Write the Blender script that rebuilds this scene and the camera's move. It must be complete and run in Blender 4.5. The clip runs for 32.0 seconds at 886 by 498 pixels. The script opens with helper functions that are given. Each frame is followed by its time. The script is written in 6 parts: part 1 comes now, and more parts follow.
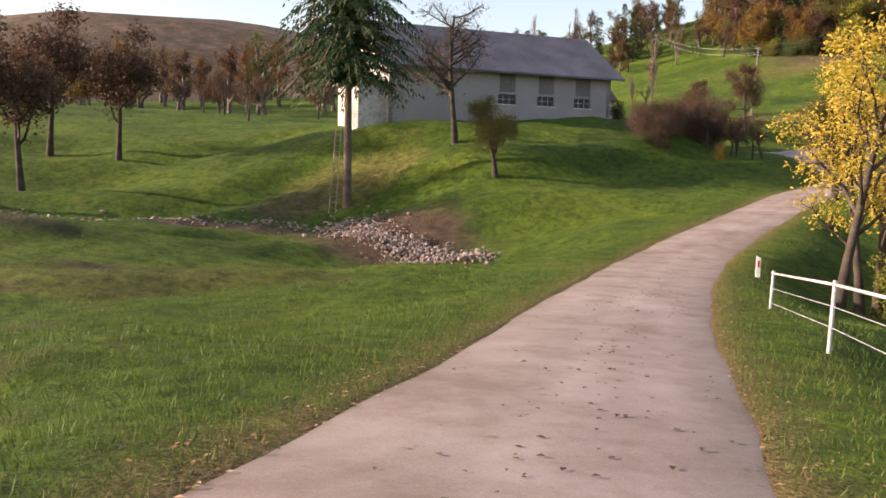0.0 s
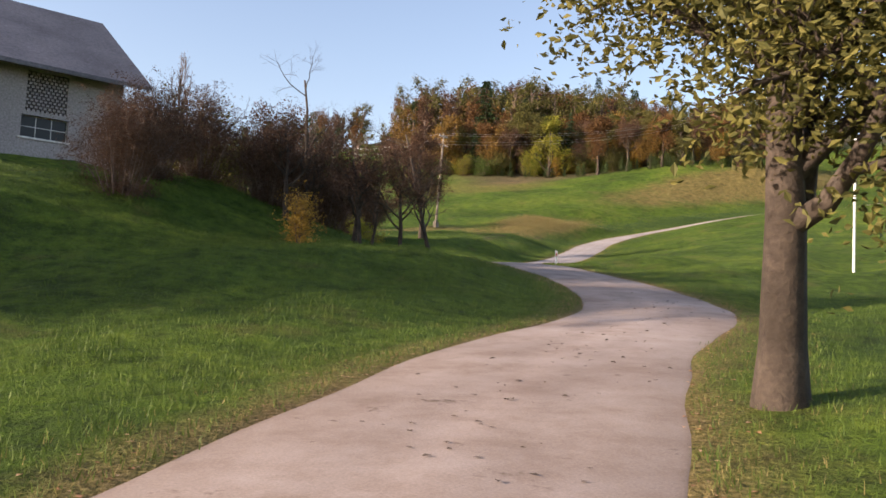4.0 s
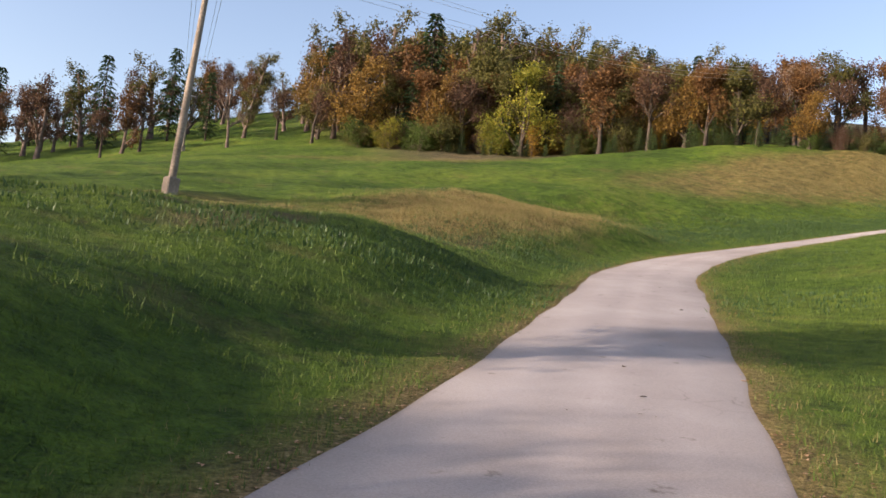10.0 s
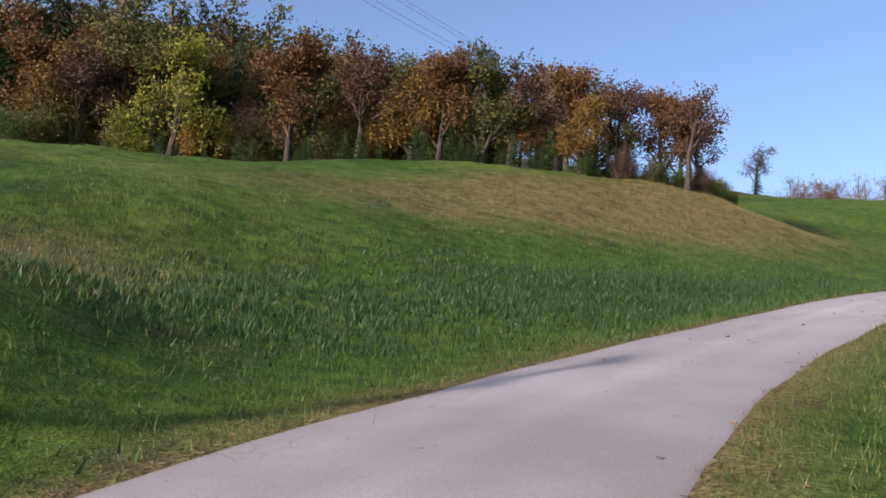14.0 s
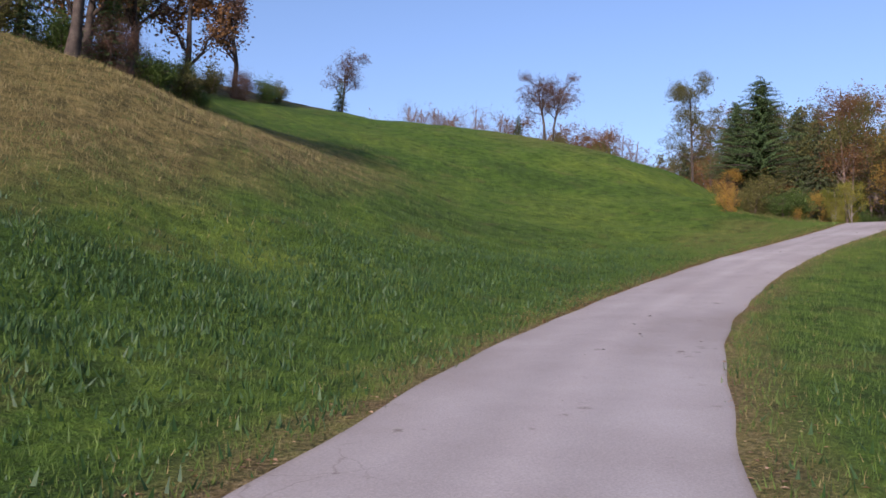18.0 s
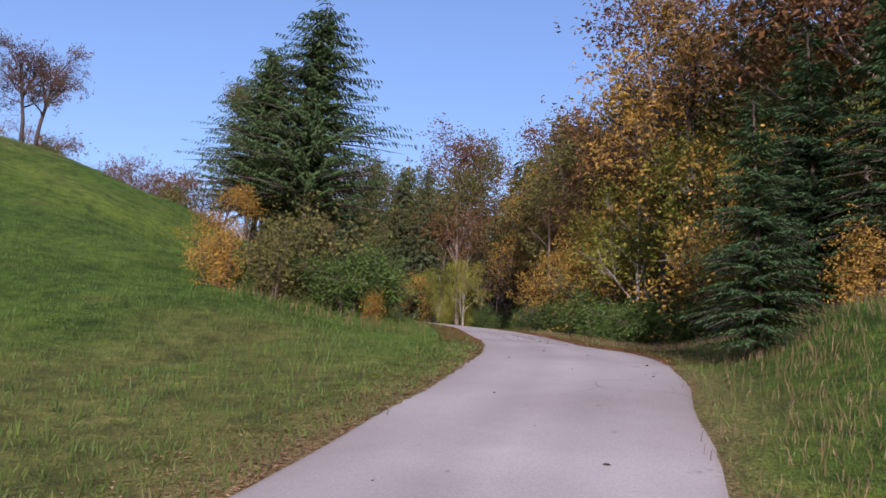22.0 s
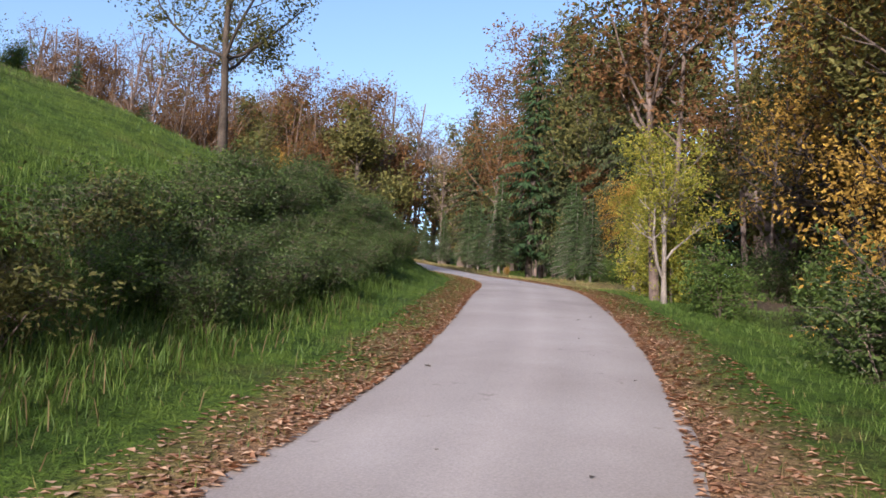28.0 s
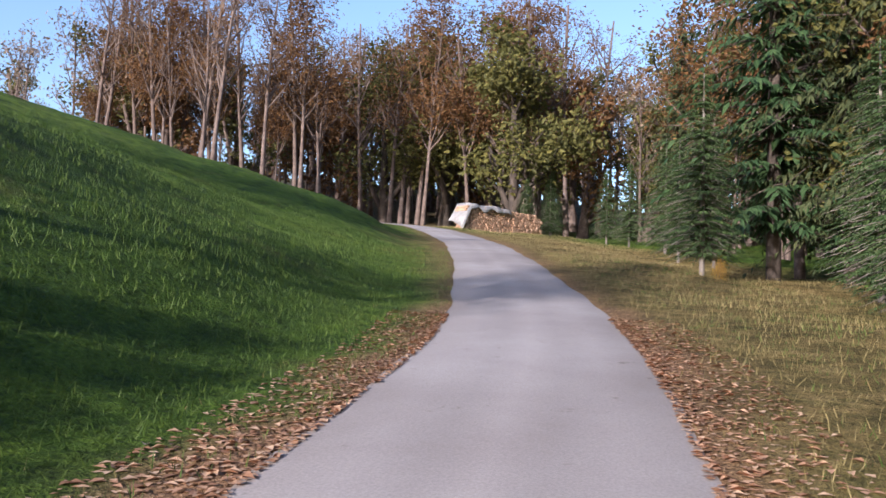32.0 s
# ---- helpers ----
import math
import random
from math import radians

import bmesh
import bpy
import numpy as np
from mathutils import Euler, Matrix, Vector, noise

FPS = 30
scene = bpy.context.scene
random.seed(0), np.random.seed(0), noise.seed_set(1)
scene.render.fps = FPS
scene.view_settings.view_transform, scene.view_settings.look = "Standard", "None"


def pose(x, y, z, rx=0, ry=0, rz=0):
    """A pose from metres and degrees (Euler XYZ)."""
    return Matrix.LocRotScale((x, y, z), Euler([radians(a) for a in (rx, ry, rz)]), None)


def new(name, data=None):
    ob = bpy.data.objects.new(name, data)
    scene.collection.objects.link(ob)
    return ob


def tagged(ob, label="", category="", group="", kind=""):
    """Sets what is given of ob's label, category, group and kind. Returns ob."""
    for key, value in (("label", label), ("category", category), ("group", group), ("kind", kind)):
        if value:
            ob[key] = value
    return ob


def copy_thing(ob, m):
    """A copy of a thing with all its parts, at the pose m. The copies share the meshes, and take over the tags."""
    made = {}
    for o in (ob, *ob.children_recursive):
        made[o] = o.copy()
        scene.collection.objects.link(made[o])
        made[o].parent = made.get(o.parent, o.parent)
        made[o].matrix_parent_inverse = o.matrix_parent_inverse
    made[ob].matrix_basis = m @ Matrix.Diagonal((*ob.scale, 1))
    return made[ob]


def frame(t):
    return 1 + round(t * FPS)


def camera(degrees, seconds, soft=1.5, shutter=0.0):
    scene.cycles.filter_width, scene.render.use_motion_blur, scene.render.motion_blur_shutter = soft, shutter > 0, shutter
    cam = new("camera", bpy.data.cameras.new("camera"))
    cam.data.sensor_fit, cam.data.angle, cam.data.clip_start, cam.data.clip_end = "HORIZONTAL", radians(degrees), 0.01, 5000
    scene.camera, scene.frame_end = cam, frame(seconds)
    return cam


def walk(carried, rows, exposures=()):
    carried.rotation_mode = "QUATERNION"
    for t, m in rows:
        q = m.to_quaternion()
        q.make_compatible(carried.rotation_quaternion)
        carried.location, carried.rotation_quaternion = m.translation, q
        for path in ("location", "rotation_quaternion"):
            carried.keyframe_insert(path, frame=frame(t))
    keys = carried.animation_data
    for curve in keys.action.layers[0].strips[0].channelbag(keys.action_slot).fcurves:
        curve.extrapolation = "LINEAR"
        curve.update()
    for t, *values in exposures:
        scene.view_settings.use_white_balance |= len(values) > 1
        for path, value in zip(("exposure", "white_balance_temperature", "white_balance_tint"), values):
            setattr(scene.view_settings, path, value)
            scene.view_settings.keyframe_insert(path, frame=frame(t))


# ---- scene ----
cam = camera(55.98, 32.0, soft=1.6)
PATH = [
    (0.0, pose(-0.24, -0.04, 1.36, 84.02, -1.50, -0.05)),
    (0.5, pose(1.32, 5.72, 0.76, 84.91, -1.22, -0.69)),
    (1.0, pose(2.93, 11.31, 0.31, 86.43, 0.15, -1.91)),
    (1.5, pose(4.70, 16.66, 0.02, 87.99, 0.80, -4.04)),
    (2.0, pose(6.45, 21.54, -0.18, 89.40, 1.70, -7.63)),
    (2.5, pose(8.17, 25.72, -0.23, 91.82, 0.86, -12.10)),
    (3.0, pose(10.28, 29.66, -0.08, 92.88, 0.03, -16.06)),
    (3.5, pose(12.60, 33.39, 0.18, 94.18, -1.11, -18.13)),
    (5.5, pose(22.15, 47.43, 1.63, 93.88, -6.49, -20.57)),
    (6.0, pose(24.06, 51.00, 2.01, 93.83, -7.12, -16.77)),
    (6.5, pose(25.69, 54.63, 2.45, 94.59, -6.83, -10.75)),
    (7.0, pose(26.79, 58.38, 2.86, 95.43, -6.52, -5.79)),
    (7.5, pose(27.76, 62.34, 3.40, 95.01, -5.49, -3.58)),
    (8.0, pose(29.37, 66.90, 3.79, 94.36, -5.33, -5.92)),
    (8.5, pose(31.44, 71.42, 4.09, 93.52, -5.09, -11.67)),
    (9.0, pose(33.55, 75.58, 4.41, 93.34, -4.69, -16.51)),
    (9.5, pose(36.39, 79.83, 4.70, 94.13, -5.00, -20.12)),
    (10.0, pose(38.98, 83.58, 5.05, 95.38, -5.47, -21.83)),
    (10.5, pose(41.35, 86.82, 5.42, 96.22, -6.01, -21.88)),
    (11.0, pose(43.50, 89.72, 5.86, 97.05, -5.74, -21.71)),
    (11.5, pose(45.54, 92.48, 6.32, 98.04, -4.90, -21.62)),
    (12.0, pose(47.57, 95.29, 6.79, 98.33, -4.11, -22.05)),
    (12.5, pose(50.00, 98.31, 7.38, 99.76, -3.66, -24.15)),
    (13.0, pose(52.70, 101.39, 8.05, 100.17, -3.75, -27.68)),
    (13.5, pose(55.47, 104.09, 8.68, 100.60, -3.24, -33.33)),
    (14.0, pose(57.94, 106.27, 9.25, 100.72, -4.49, -39.23)),
    (14.5, pose(60.13, 107.77, 9.81, 101.89, -5.07, -45.51)),
    (15.0, pose(62.18, 109.05, 10.36, 100.89, -4.20, -51.84)),
    (15.5, pose(64.26, 109.94, 10.81, 100.91, -2.51, -55.17)),
    (17.5, pose(80.42, 113.02, 14.37, 97.71, -3.12, -60.68)),
    (18.0, pose(84.46, 114.13, 14.95, 97.38, -2.85, -62.14)),
    (18.5, pose(88.55, 115.10, 15.53, 97.96, -2.33, -64.18)),
    (19.0, pose(92.55, 115.87, 16.13, 98.73, -2.13, -66.89)),
    (19.5, pose(96.12, 116.54, 16.74, 99.40, -2.53, -69.74)),
    (20.0, pose(99.54, 116.79, 17.36, 100.72, -2.82, -72.76)),
    (20.5, pose(102.66, 116.84, 18.02, 101.90, -3.63, -76.51)),
    (21.0, pose(105.57, 116.78, 18.69, 102.13, -4.89, -80.81)),
    (21.5, pose(108.51, 116.38, 19.34, 102.80, -4.41, -85.40)),
    (22.0, pose(111.05, 115.86, 19.94, 103.64, -3.55, -88.55)),
    (22.5, pose(113.28, 115.34, 20.47, 103.17, -3.01, -89.45)),
    (23.0, pose(115.40, 114.84, 20.95, 103.04, -3.60, -89.15)),
    (23.5, pose(117.47, 114.43, 21.44, 102.48, -4.61, -88.58)),
    (24.0, pose(119.35, 114.06, 21.87, 102.23, -5.48, -87.66)),
    (24.5, pose(121.20, 113.81, 22.30, 101.50, -5.05, -85.00)),
    (25.0, pose(122.93, 113.70, 22.64, 100.23, -5.24, -81.66)),
    (25.5, pose(124.49, 113.67, 22.91, 98.98, -4.05, -77.99)),
    (26.0, pose(126.07, 113.75, 23.12, 97.69, -2.90, -74.40)),
    (26.5, pose(127.58, 113.90, 23.33, 96.93, -2.79, -71.22)),
    (28.5, pose(138.81, 114.89, 25.23, 97.55, -3.61, -68.19)),
    (29.0, pose(141.82, 115.47, 25.69, 98.32, -3.46, -66.35)),
    (29.5, pose(144.77, 116.14, 26.17, 98.82, -3.36, -64.61)),
    (30.0, pose(147.68, 116.96, 26.62, 98.40, -2.90, -62.79)),
    (30.5, pose(150.51, 117.80, 27.06, 97.47, -2.63, -60.92)),
    (31.0, pose(153.28, 118.61, 27.43, 96.38, -3.05, -58.44)),
    (31.5, pose(155.93, 119.56, 27.73, 95.04, -2.41, -55.44)),
    (32.0, pose(158.58, 120.62, 28.03, 94.43, -2.04, -52.83)),
]
walk(cam, PATH, exposures=[(0.0, 0.95, 7900, 24), (3.0, 0.85, 7400, 22), (6.0, 0.85, 7700, 22), (8.0, 0.85, 8100, 22), (10.0, 0.8, 7300, 22), (13.0, 0.65, 6400, 20), (15.0, 0.12, 5700, 24), (18.0, 0.2, 5850, 26),
                           (21.0, 0.2, 5650, 28), (23.0, 0.25, 5900, 24), (24.0, 0.7, 6500, 18), (26.0, 0.48, 5900, 18), (30.0, 0.75, 5950, 18), (32.0, 0.75, 5750, 19)])


# world, sun ---------------------------------------------------------------
SUN_DIR = Vector((-0.95, -0.03, 0.29)).normalized()
world = bpy.data.worlds.new("sky")
scene.world = world
world.use_nodes = True
wn = world.node_tree.nodes
sky = wn.new("ShaderNodeTexSky")
sky.sky_type = "NISHITA"
sky.sun_disc = False
sky.sun_elevation = math.asin(SUN_DIR.z)
sky.sun_rotation = math.atan2(SUN_DIR.x, SUN_DIR.y)
sky.air_density, sky.dust_density, sky.ozone_density = 1.0, 1.6, 1.8
wn["Background"].inputs["Strength"].default_value = 0.18
world.node_tree.links.new(sky.outputs["Color"], wn["Background"].inputs["Color"])
sun = new("sun", bpy.data.lights.new("sun", "SUN"))
sun.data.energy, sun.data.angle, sun.data.color = 5.0, radians(0.6), (1.0, 0.9, 0.76)
sun.rotation_euler = SUN_DIR.to_track_quat("Z", "Y").to_euler()

# materials ----------------------------------------------------------------
def mat(name, rough=0.8, spec=0.3):
    m = bpy.data.materials.new(name)
    m.use_nodes = True
    nt = m.node_tree
    b = nt.nodes["Principled BSDF"]
    b.inputs["Roughness"].default_value = rough
    b.inputs["Specular IOR Level"].default_value = spec
    return m, nt, b


def node(nt, kind, **sets):
    n = nt.nodes.new(kind)
    for k, v in sets.items():
        n.inputs[k.replace("_", " ")].default_value = v
    return n


def ramp(nt, fac, stops):
    r = nt.nodes.new("ShaderNodeValToRGB")
    el = r.color_ramp.elements
    while len(el) < len(stops):
        el.new(0.5)
    for e, (p, c) in zip(el, stops):
        e.position, e.color = p, (*c, 1)
    nt.links.new(fac, r.inputs["Fac"])
    return r.outputs["Color"]


def noise_fac(nt, scale, detail=4, rough=0.6, coords="Object"):
    tc = nt.nodes.new("ShaderNodeTexCoord")
    n = node(nt, "ShaderNodeTexNoise", Scale=scale, Detail=detail, Roughness=rough)
    nt.links.new(tc.outputs[coords], n.inputs["Vector"])
    return n.outputs["Fac"]


def mixc(nt, fac, a, b, mode="MIX"):
    n = nt.nodes.new("ShaderNodeMix")
    n.data_type, n.blend_type = "RGBA", mode
    for sock, val in ((n.inputs[0], fac), (n.inputs[6], a), (n.inputs[7], b)):
        if isinstance(val, (int, float)):
            sock.default_value = val
        elif isinstance(val, tuple):
            sock.default_value = (*val, 1)
        else:
            nt.links.new(val, sock)
    return n.outputs[2]


def bump(nt, b, height, strength=0.4, dist=0.05):
    n = node(nt, "ShaderNodeBump", Strength=strength, Distance=dist)
    nt.links.new(height, n.inputs["Height"])
    nt.links.new(n.outputs["Normal"], b.inputs["Normal"])


def two_scale(name, dark, mid, light, s1, s2, rough=0.85, bstr=0.4, bdist=0.02, spec=0.3, coords="Object"):
    """A weathered surface: broad patches and fine grain in three tones."""
    m, nt, b = mat(name, rough, spec)
    big = ramp(nt, noise_fac(nt, s1, 3, 0.5, coords), [(0.3, dark), (0.52, mid), (0.75, light)])
    fine = noise_fac(nt, s2, 5, 0.65, coords)
    grain = ramp(nt, fine, [(0.3, (0.62, 0.62, 0.62)), (0.7, (1.25, 1.25, 1.25))])
    nt.links.new(mixc(nt, 1.0, big, grain, "MULTIPLY"), b.inputs["Base Color"])
    bump(nt, b, fine, bstr, bdist)
    return m


def leaf_mat(name, tones, rough=0.6, trans=0.25):
    """Foliage: each leaf its own tone, each plant slightly its own, light passing through."""
    m, nt, b = mat(name, rough, 0.25)
    geo = nt.nodes.new("ShaderNodeNewGeometry")
    inf = nt.nodes.new("ShaderNodeObjectInfo")
    mix = nt.nodes.new("ShaderNodeMath")
    mix.operation = "MULTIPLY_ADD"
    mix.inputs[1].default_value = 0.75
    nt.links.new(geo.outputs["Random Per Island"], mix.inputs[0])
    m2 = nt.nodes.new("ShaderNodeMath")
    m2.operation = "MULTIPLY"
    m2.inputs[1].default_value = 0.25
    nt.links.new(inf.outputs["Random"], m2.inputs[0])
    nt.links.new(m2.outputs[0], mix.inputs[2])
    n = len(tones)
    col = ramp(nt, mix.outputs[0], [(i / (n - 1), c) for i, c in enumerate(tones)])
    nt.links.new(col, b.inputs["Base Color"])
    tr = nt.nodes.new("ShaderNodeBsdfTranslucent")
    nt.links.new(col, tr.inputs["Color"])
    ms = nt.nodes.new("ShaderNodeMixShader")
    ms.inputs[0].default_value = trans
    out = nt.nodes["Material Output"]
    nt.links.new(b.outputs[0], ms.inputs[1])
    nt.links.new(tr.outputs[0], ms.inputs[2])
    nt.links.new(ms.outputs[0], out.inputs["Surface"])
    return m


M_BARK = two_scale("bark", (0.035, 0.027, 0.021), (0.065, 0.05, 0.04), (0.11, 0.088, 0.072), 1.5, 14, 0.9, 0.8, 0.03)
M_BARK_PALE = two_scale("pale_bark", (0.12, 0.1, 0.085), (0.22, 0.19, 0.165), (0.34, 0.31, 0.27), 1.2, 12, 0.85, 0.6, 0.02)
M_TWIG = two_scale("twig_bark", (0.09, 0.065, 0.055), (0.15, 0.11, 0.09), (0.22, 0.17, 0.15), 2, 20, 0.9, 0.5, 0.01)
M_NEEDLE = leaf_mat("spruce_needles", [(0.018, 0.04, 0.016), (0.035, 0.07, 0.025), (0.06, 0.1, 0.035)], 0.6, 0.12)
M_NEEDLE_Y = leaf_mat("young_spruce_needles", [(0.035, 0.065, 0.022), (0.06, 0.1, 0.033), (0.1, 0.14, 0.048)], 0.6, 0.15)
M_LARCH = leaf_mat("drooping_spruce_needles", [(0.03, 0.042, 0.016), (0.055, 0.07, 0.026), (0.095, 0.1, 0.04)], 0.65, 0.2)
M_GREEN = leaf_mat("green_leaves", [(0.032, 0.058, 0.012), (0.07, 0.115, 0.022), (0.125, 0.175, 0.038)], 0.55, 0.3)
M_THORN = leaf_mat("bramble_leaves", [(0.02, 0.036, 0.01), (0.045, 0.072, 0.017), (0.085, 0.115, 0.03)], 0.5, 0.2)
M_YGREEN = leaf_mat("yellow_green_leaves", [(0.09, 0.115, 0.016), (0.2, 0.21, 0.028), (0.36, 0.31, 0.045)], 0.55, 0.32)
M_YELLOW = leaf_mat("yellow_leaves", [(0.3, 0.2, 0.02), (0.5, 0.36, 0.05), (0.62, 0.5, 0.1)], 0.55, 0.35)
M_GOLD = leaf_mat("golden_leaves", [(0.14, 0.085, 0.018), (0.32, 0.19, 0.035), (0.5, 0.32, 0.06)], 0.6, 0.3)
M_AMBER = leaf_mat("amber_leaves", [(0.08, 0.05, 0.014), (0.19, 0.11, 0.026), (0.3, 0.19, 0.042)], 0.6, 0.25)
M_RUST = leaf_mat("rust_leaves", [(0.06, 0.034, 0.014), (0.14, 0.07, 0.026), (0.23, 0.12, 0.045)], 0.65, 0.25)
M_OLIVE = leaf_mat("olive_leaves", [(0.045, 0.048, 0.014), (0.1, 0.098, 0.027), (0.18, 0.16, 0.043)], 0.65, 0.25)
M_BROWN = leaf_mat("withered_leaves", [(0.05, 0.03, 0.02), (0.1, 0.055, 0.035), (0.16, 0.09, 0.055)], 0.7, 0.2)
M_PALE = leaf_mat("pale_thin_leaves", [(0.16, 0.12, 0.09), (0.24, 0.18, 0.13), (0.33, 0.25, 0.18)], 0.7, 0.3)

# land ---------------------------------------------------------------------
# ---- land ----
ROAD = [(-4.00, -15.58, 1.70), (-2.38, -6.66, 0.77), (-0.89, 0.13, 0.11), (0.95, 7.05, -0.57), (2.84, 13.75, -1.05), (5.08, 20.45, -1.37),
        (7.76, 26.93, -1.44), (11.21, 33.24, -1.12), (15.03, 39.12, -0.61), (19.18, 44.96, 0.04), (23.91, 50.17, 0.69), (26.67, 56.79, 1.45),
        (28.02, 63.71, 2.26), (30.05, 70.44, 2.75), (33.45, 76.83, 3.21), (37.51, 82.46, 3.66), (41.62, 88.02, 4.31), (45.74, 93.59, 5.21),
        (49.99, 99.38, 6.27), (54.23, 104.89, 7.36), (59.95, 109.40, 8.73), (66.80, 111.89, 10.24), (74.05, 113.11, 11.89), (80.59, 114.00, 13.15),
        (87.56, 115.69, 14.16), (94.57, 117.09, 15.25), (101.44, 117.57, 16.51), (108.63, 117.11, 18.08), (115.60, 115.78, 19.70), (122.30, 114.51, 21.25),
        (129.24, 114.70, 22.38), (136.26, 115.36, 23.58), (142.86, 116.39, 24.63), (149.77, 118.24, 25.72), (156.26, 120.28, 26.54), (162.62, 123.25, 27.33),
        (168.59, 126.77, 28.12), (178.00, 133.80, 29.70), (186.00, 140.60, 31.10), (196.50, 151.50, 33.10), (203.00, 162.50, 34.50), (205.00, 180.00, 35.90),
        (203.00, 205.00, 37.90)]


def spline(pts, step=0.5):
    """A smooth line through points, sampled about every step metres."""
    p = np.array(pts, float)
    p = np.vstack([2 * p[0] - p[1], p, 2 * p[-1] - p[-2]])
    out = []
    for i in range(1, len(p) - 2):
        n = max(2, int(np.linalg.norm(p[i + 1] - p[i]) / step))
        t = np.linspace(0, 1, n, endpoint=False)[:, None]
        a, b, c, d = p[i - 1], p[i], p[i + 1], p[i + 2]
        out.append(0.5 * (2 * b + (c - a) * t + (2 * a - 5 * b + 4 * c - d) * t ** 2 + (3 * b - a - 3 * c + d) * t ** 3))
    out.append(p[-2][None])
    return np.vstack(out)


LINE = spline(ROAD)
TAN = np.gradient(LINE[:, :2], axis=0)
TAN /= np.linalg.norm(TAN, axis=1)[:, None]
DIST = np.concatenate([[0], np.cumsum(np.linalg.norm(np.diff(LINE[:, :2], axis=0), axis=1))])
HALF = np.interp(LINE[:, 0], [-1, 1, 3, 5, 8, 11, 15, 19, 24, 27, 28, 30, 33, 38, 42, 46, 50, 54, 60, 67, 74, 81, 88, 95, 101, 109, 116, 122, 129, 136, 143, 150, 156, 163, 169],
                 [1.46, 1.48, 1.52, 1.56, 1.57, 1.56, 1.52, 1.47, 1.43, 1.43, 1.44, 1.45, 1.40, 1.41, 1.42, 1.45, 1.48, 1.48, 1.41, 1.31, 1.24, 1.27, 1.35, 1.38, 1.39, 1.38, 1.37, 1.32, 1.25, 1.20, 1.21, 1.22, 1.21, 1.19, 1.15])
# the lane to the farmhouse
LANE = spline([(29.1, 66.0, 2.46), (27.1, 68.6, 2.7), (25.0, 70.8, 2.9), (22.0, 73.6, 3.1), (18.5, 77.0, 3.35), (12.0, 83.5, 4.1), (0.0, 90.0, 4.8)])
APRON = spline([(25.2, 72.4, 2.93), (26.7, 72.2, 2.92), (28.0, 72.3, 2.93), (29.4, 72.8, 2.96), (30.6, 73.8, 3.02), (31.9, 75.7, 3.13), (34.0, 79.3, 3.36), (36.9, 83.9, 3.74)])
LANE_HALF = 1.35
MOUTH = spline([(29.3, 67.6, 2.6), (28.6, 69.4, 2.76), (28.2, 71.0, 2.86), (28.4, 72.4, 2.93)])
MOUTH_HALF = 1.3
APRON_HALF = np.interp(np.linspace(0, 1, len(APRON)), [0, 0.25, 0.5, 0.75, 1], [1.3, 1.7, 1.5, 0.95, 0.6])

# heights of the land away from the road: x, y, z
GULLY = [(-3.5, 8, -0.75), (-9, 14, -1.7), (-16, 24, -2.3), (-2.5, 24, -2.3), (-8, 34, -2.9), (1.5, 33.5, -2.9), (-2, 41, -3.0), (5.5, 40, -2.2),
         (-12, 47, -2.7), (-25, 46, -2.2), (-6, 51.8, -1.6), (2.8, 50.5, 0.9), (0.6, 57.6, 3.0), (10, 50, 0.3), (-18, 36, -1.6), (-30, 30, -0.8), (-25, 5, 0.4),
         (-14, 56, -0.2), (-28, 62, 1.2), (-45, 60, 2.5), (15, 54, 1.8), (18.1, 58.1, 2.8), (20.5, 58.5, 2.4), (19, 62, 3.0), (22.5, 61.0, 2.0), (-40, 95, 6.5), (-22, 88, 5.2), (-60, 20, 1.0)]
BARN_TERRACE = [(-4.4, 62.6, 4.0), (5, 66.6, 4.6), (14, 69.5, 4.9), (-2, 76, 4.8), (12, 82, 5.2), (-10, 68, 3.8), (16.5, 75, 4.9), (14, 96, 5.0), (5, 92, 5.0)]
RIGHT_SIDE = [(7.6, 12, -1.6), (9.5, 20.8, -2.2), (13.5, 22, -3.6), (19, 32, -2.9), (19.3, 41.9, 0.2), (28, 38, -1.2), (24, 20, -3.4), (43, 65, 3.3), (34, 66, 2.8), (60, 50, 1.5),
              (45, 78, 4.8), (60, 92, 7.4), (78, 100, 10.2), (98, 106, 14.0), (116, 108, 19.6), (126, 106, 20.8), (140, 106, 22.8), (152, 110, 25.0), (164, 116, 27.0), (121.4, 112.2, 22.0), (118.6, 111.6, 21.4), (124, 111, 22.4),
              (176, 124, 28.4), (188, 131, 29.9), (200, 139, 31.8), (215, 150, 34.0), (150, 85, 22), (110, 85, 14), (200, 115, 31), (80, 60, 6)]
HILL = [(32.7, 91.8, 5.5), (30, 101, 6.3), (25, 88, 4.6), (42.4, 105.7, 7.45), (34, 93.6, 5.7), (36.6, 88.6, 5.2), (36.7, 95.3, 6.1), (41.2, 98.3, 6.7), (44.7, 100.2, 6.9), (44.2, 103.7, 7.35), (46.5, 106.5, 7.7), (40.3, 111.2, 8.3), (30, 88, 5.0), (52, 109.4, 8.75), (58, 113.4, 10.1), (52, 116, 10.7), (63.1, 123.7, 13.2), (61.4, 120.3, 11.2), (50, 124, 11.8),
        (36, 122, 9.9), (40.4, 129.6, 12.0), (31, 135.5, 11.3), (20, 130, 9.0), (17, 165, 12.0), (45.8, 149.7, 16.6), (61, 175, 24.3), (66, 150, 19.5), (84, 160, 24.7), (87, 138, 22.0), (84, 125, 15.9), (93, 129, 18.5), (100, 134, 22.6), (92, 137, 22.3)]
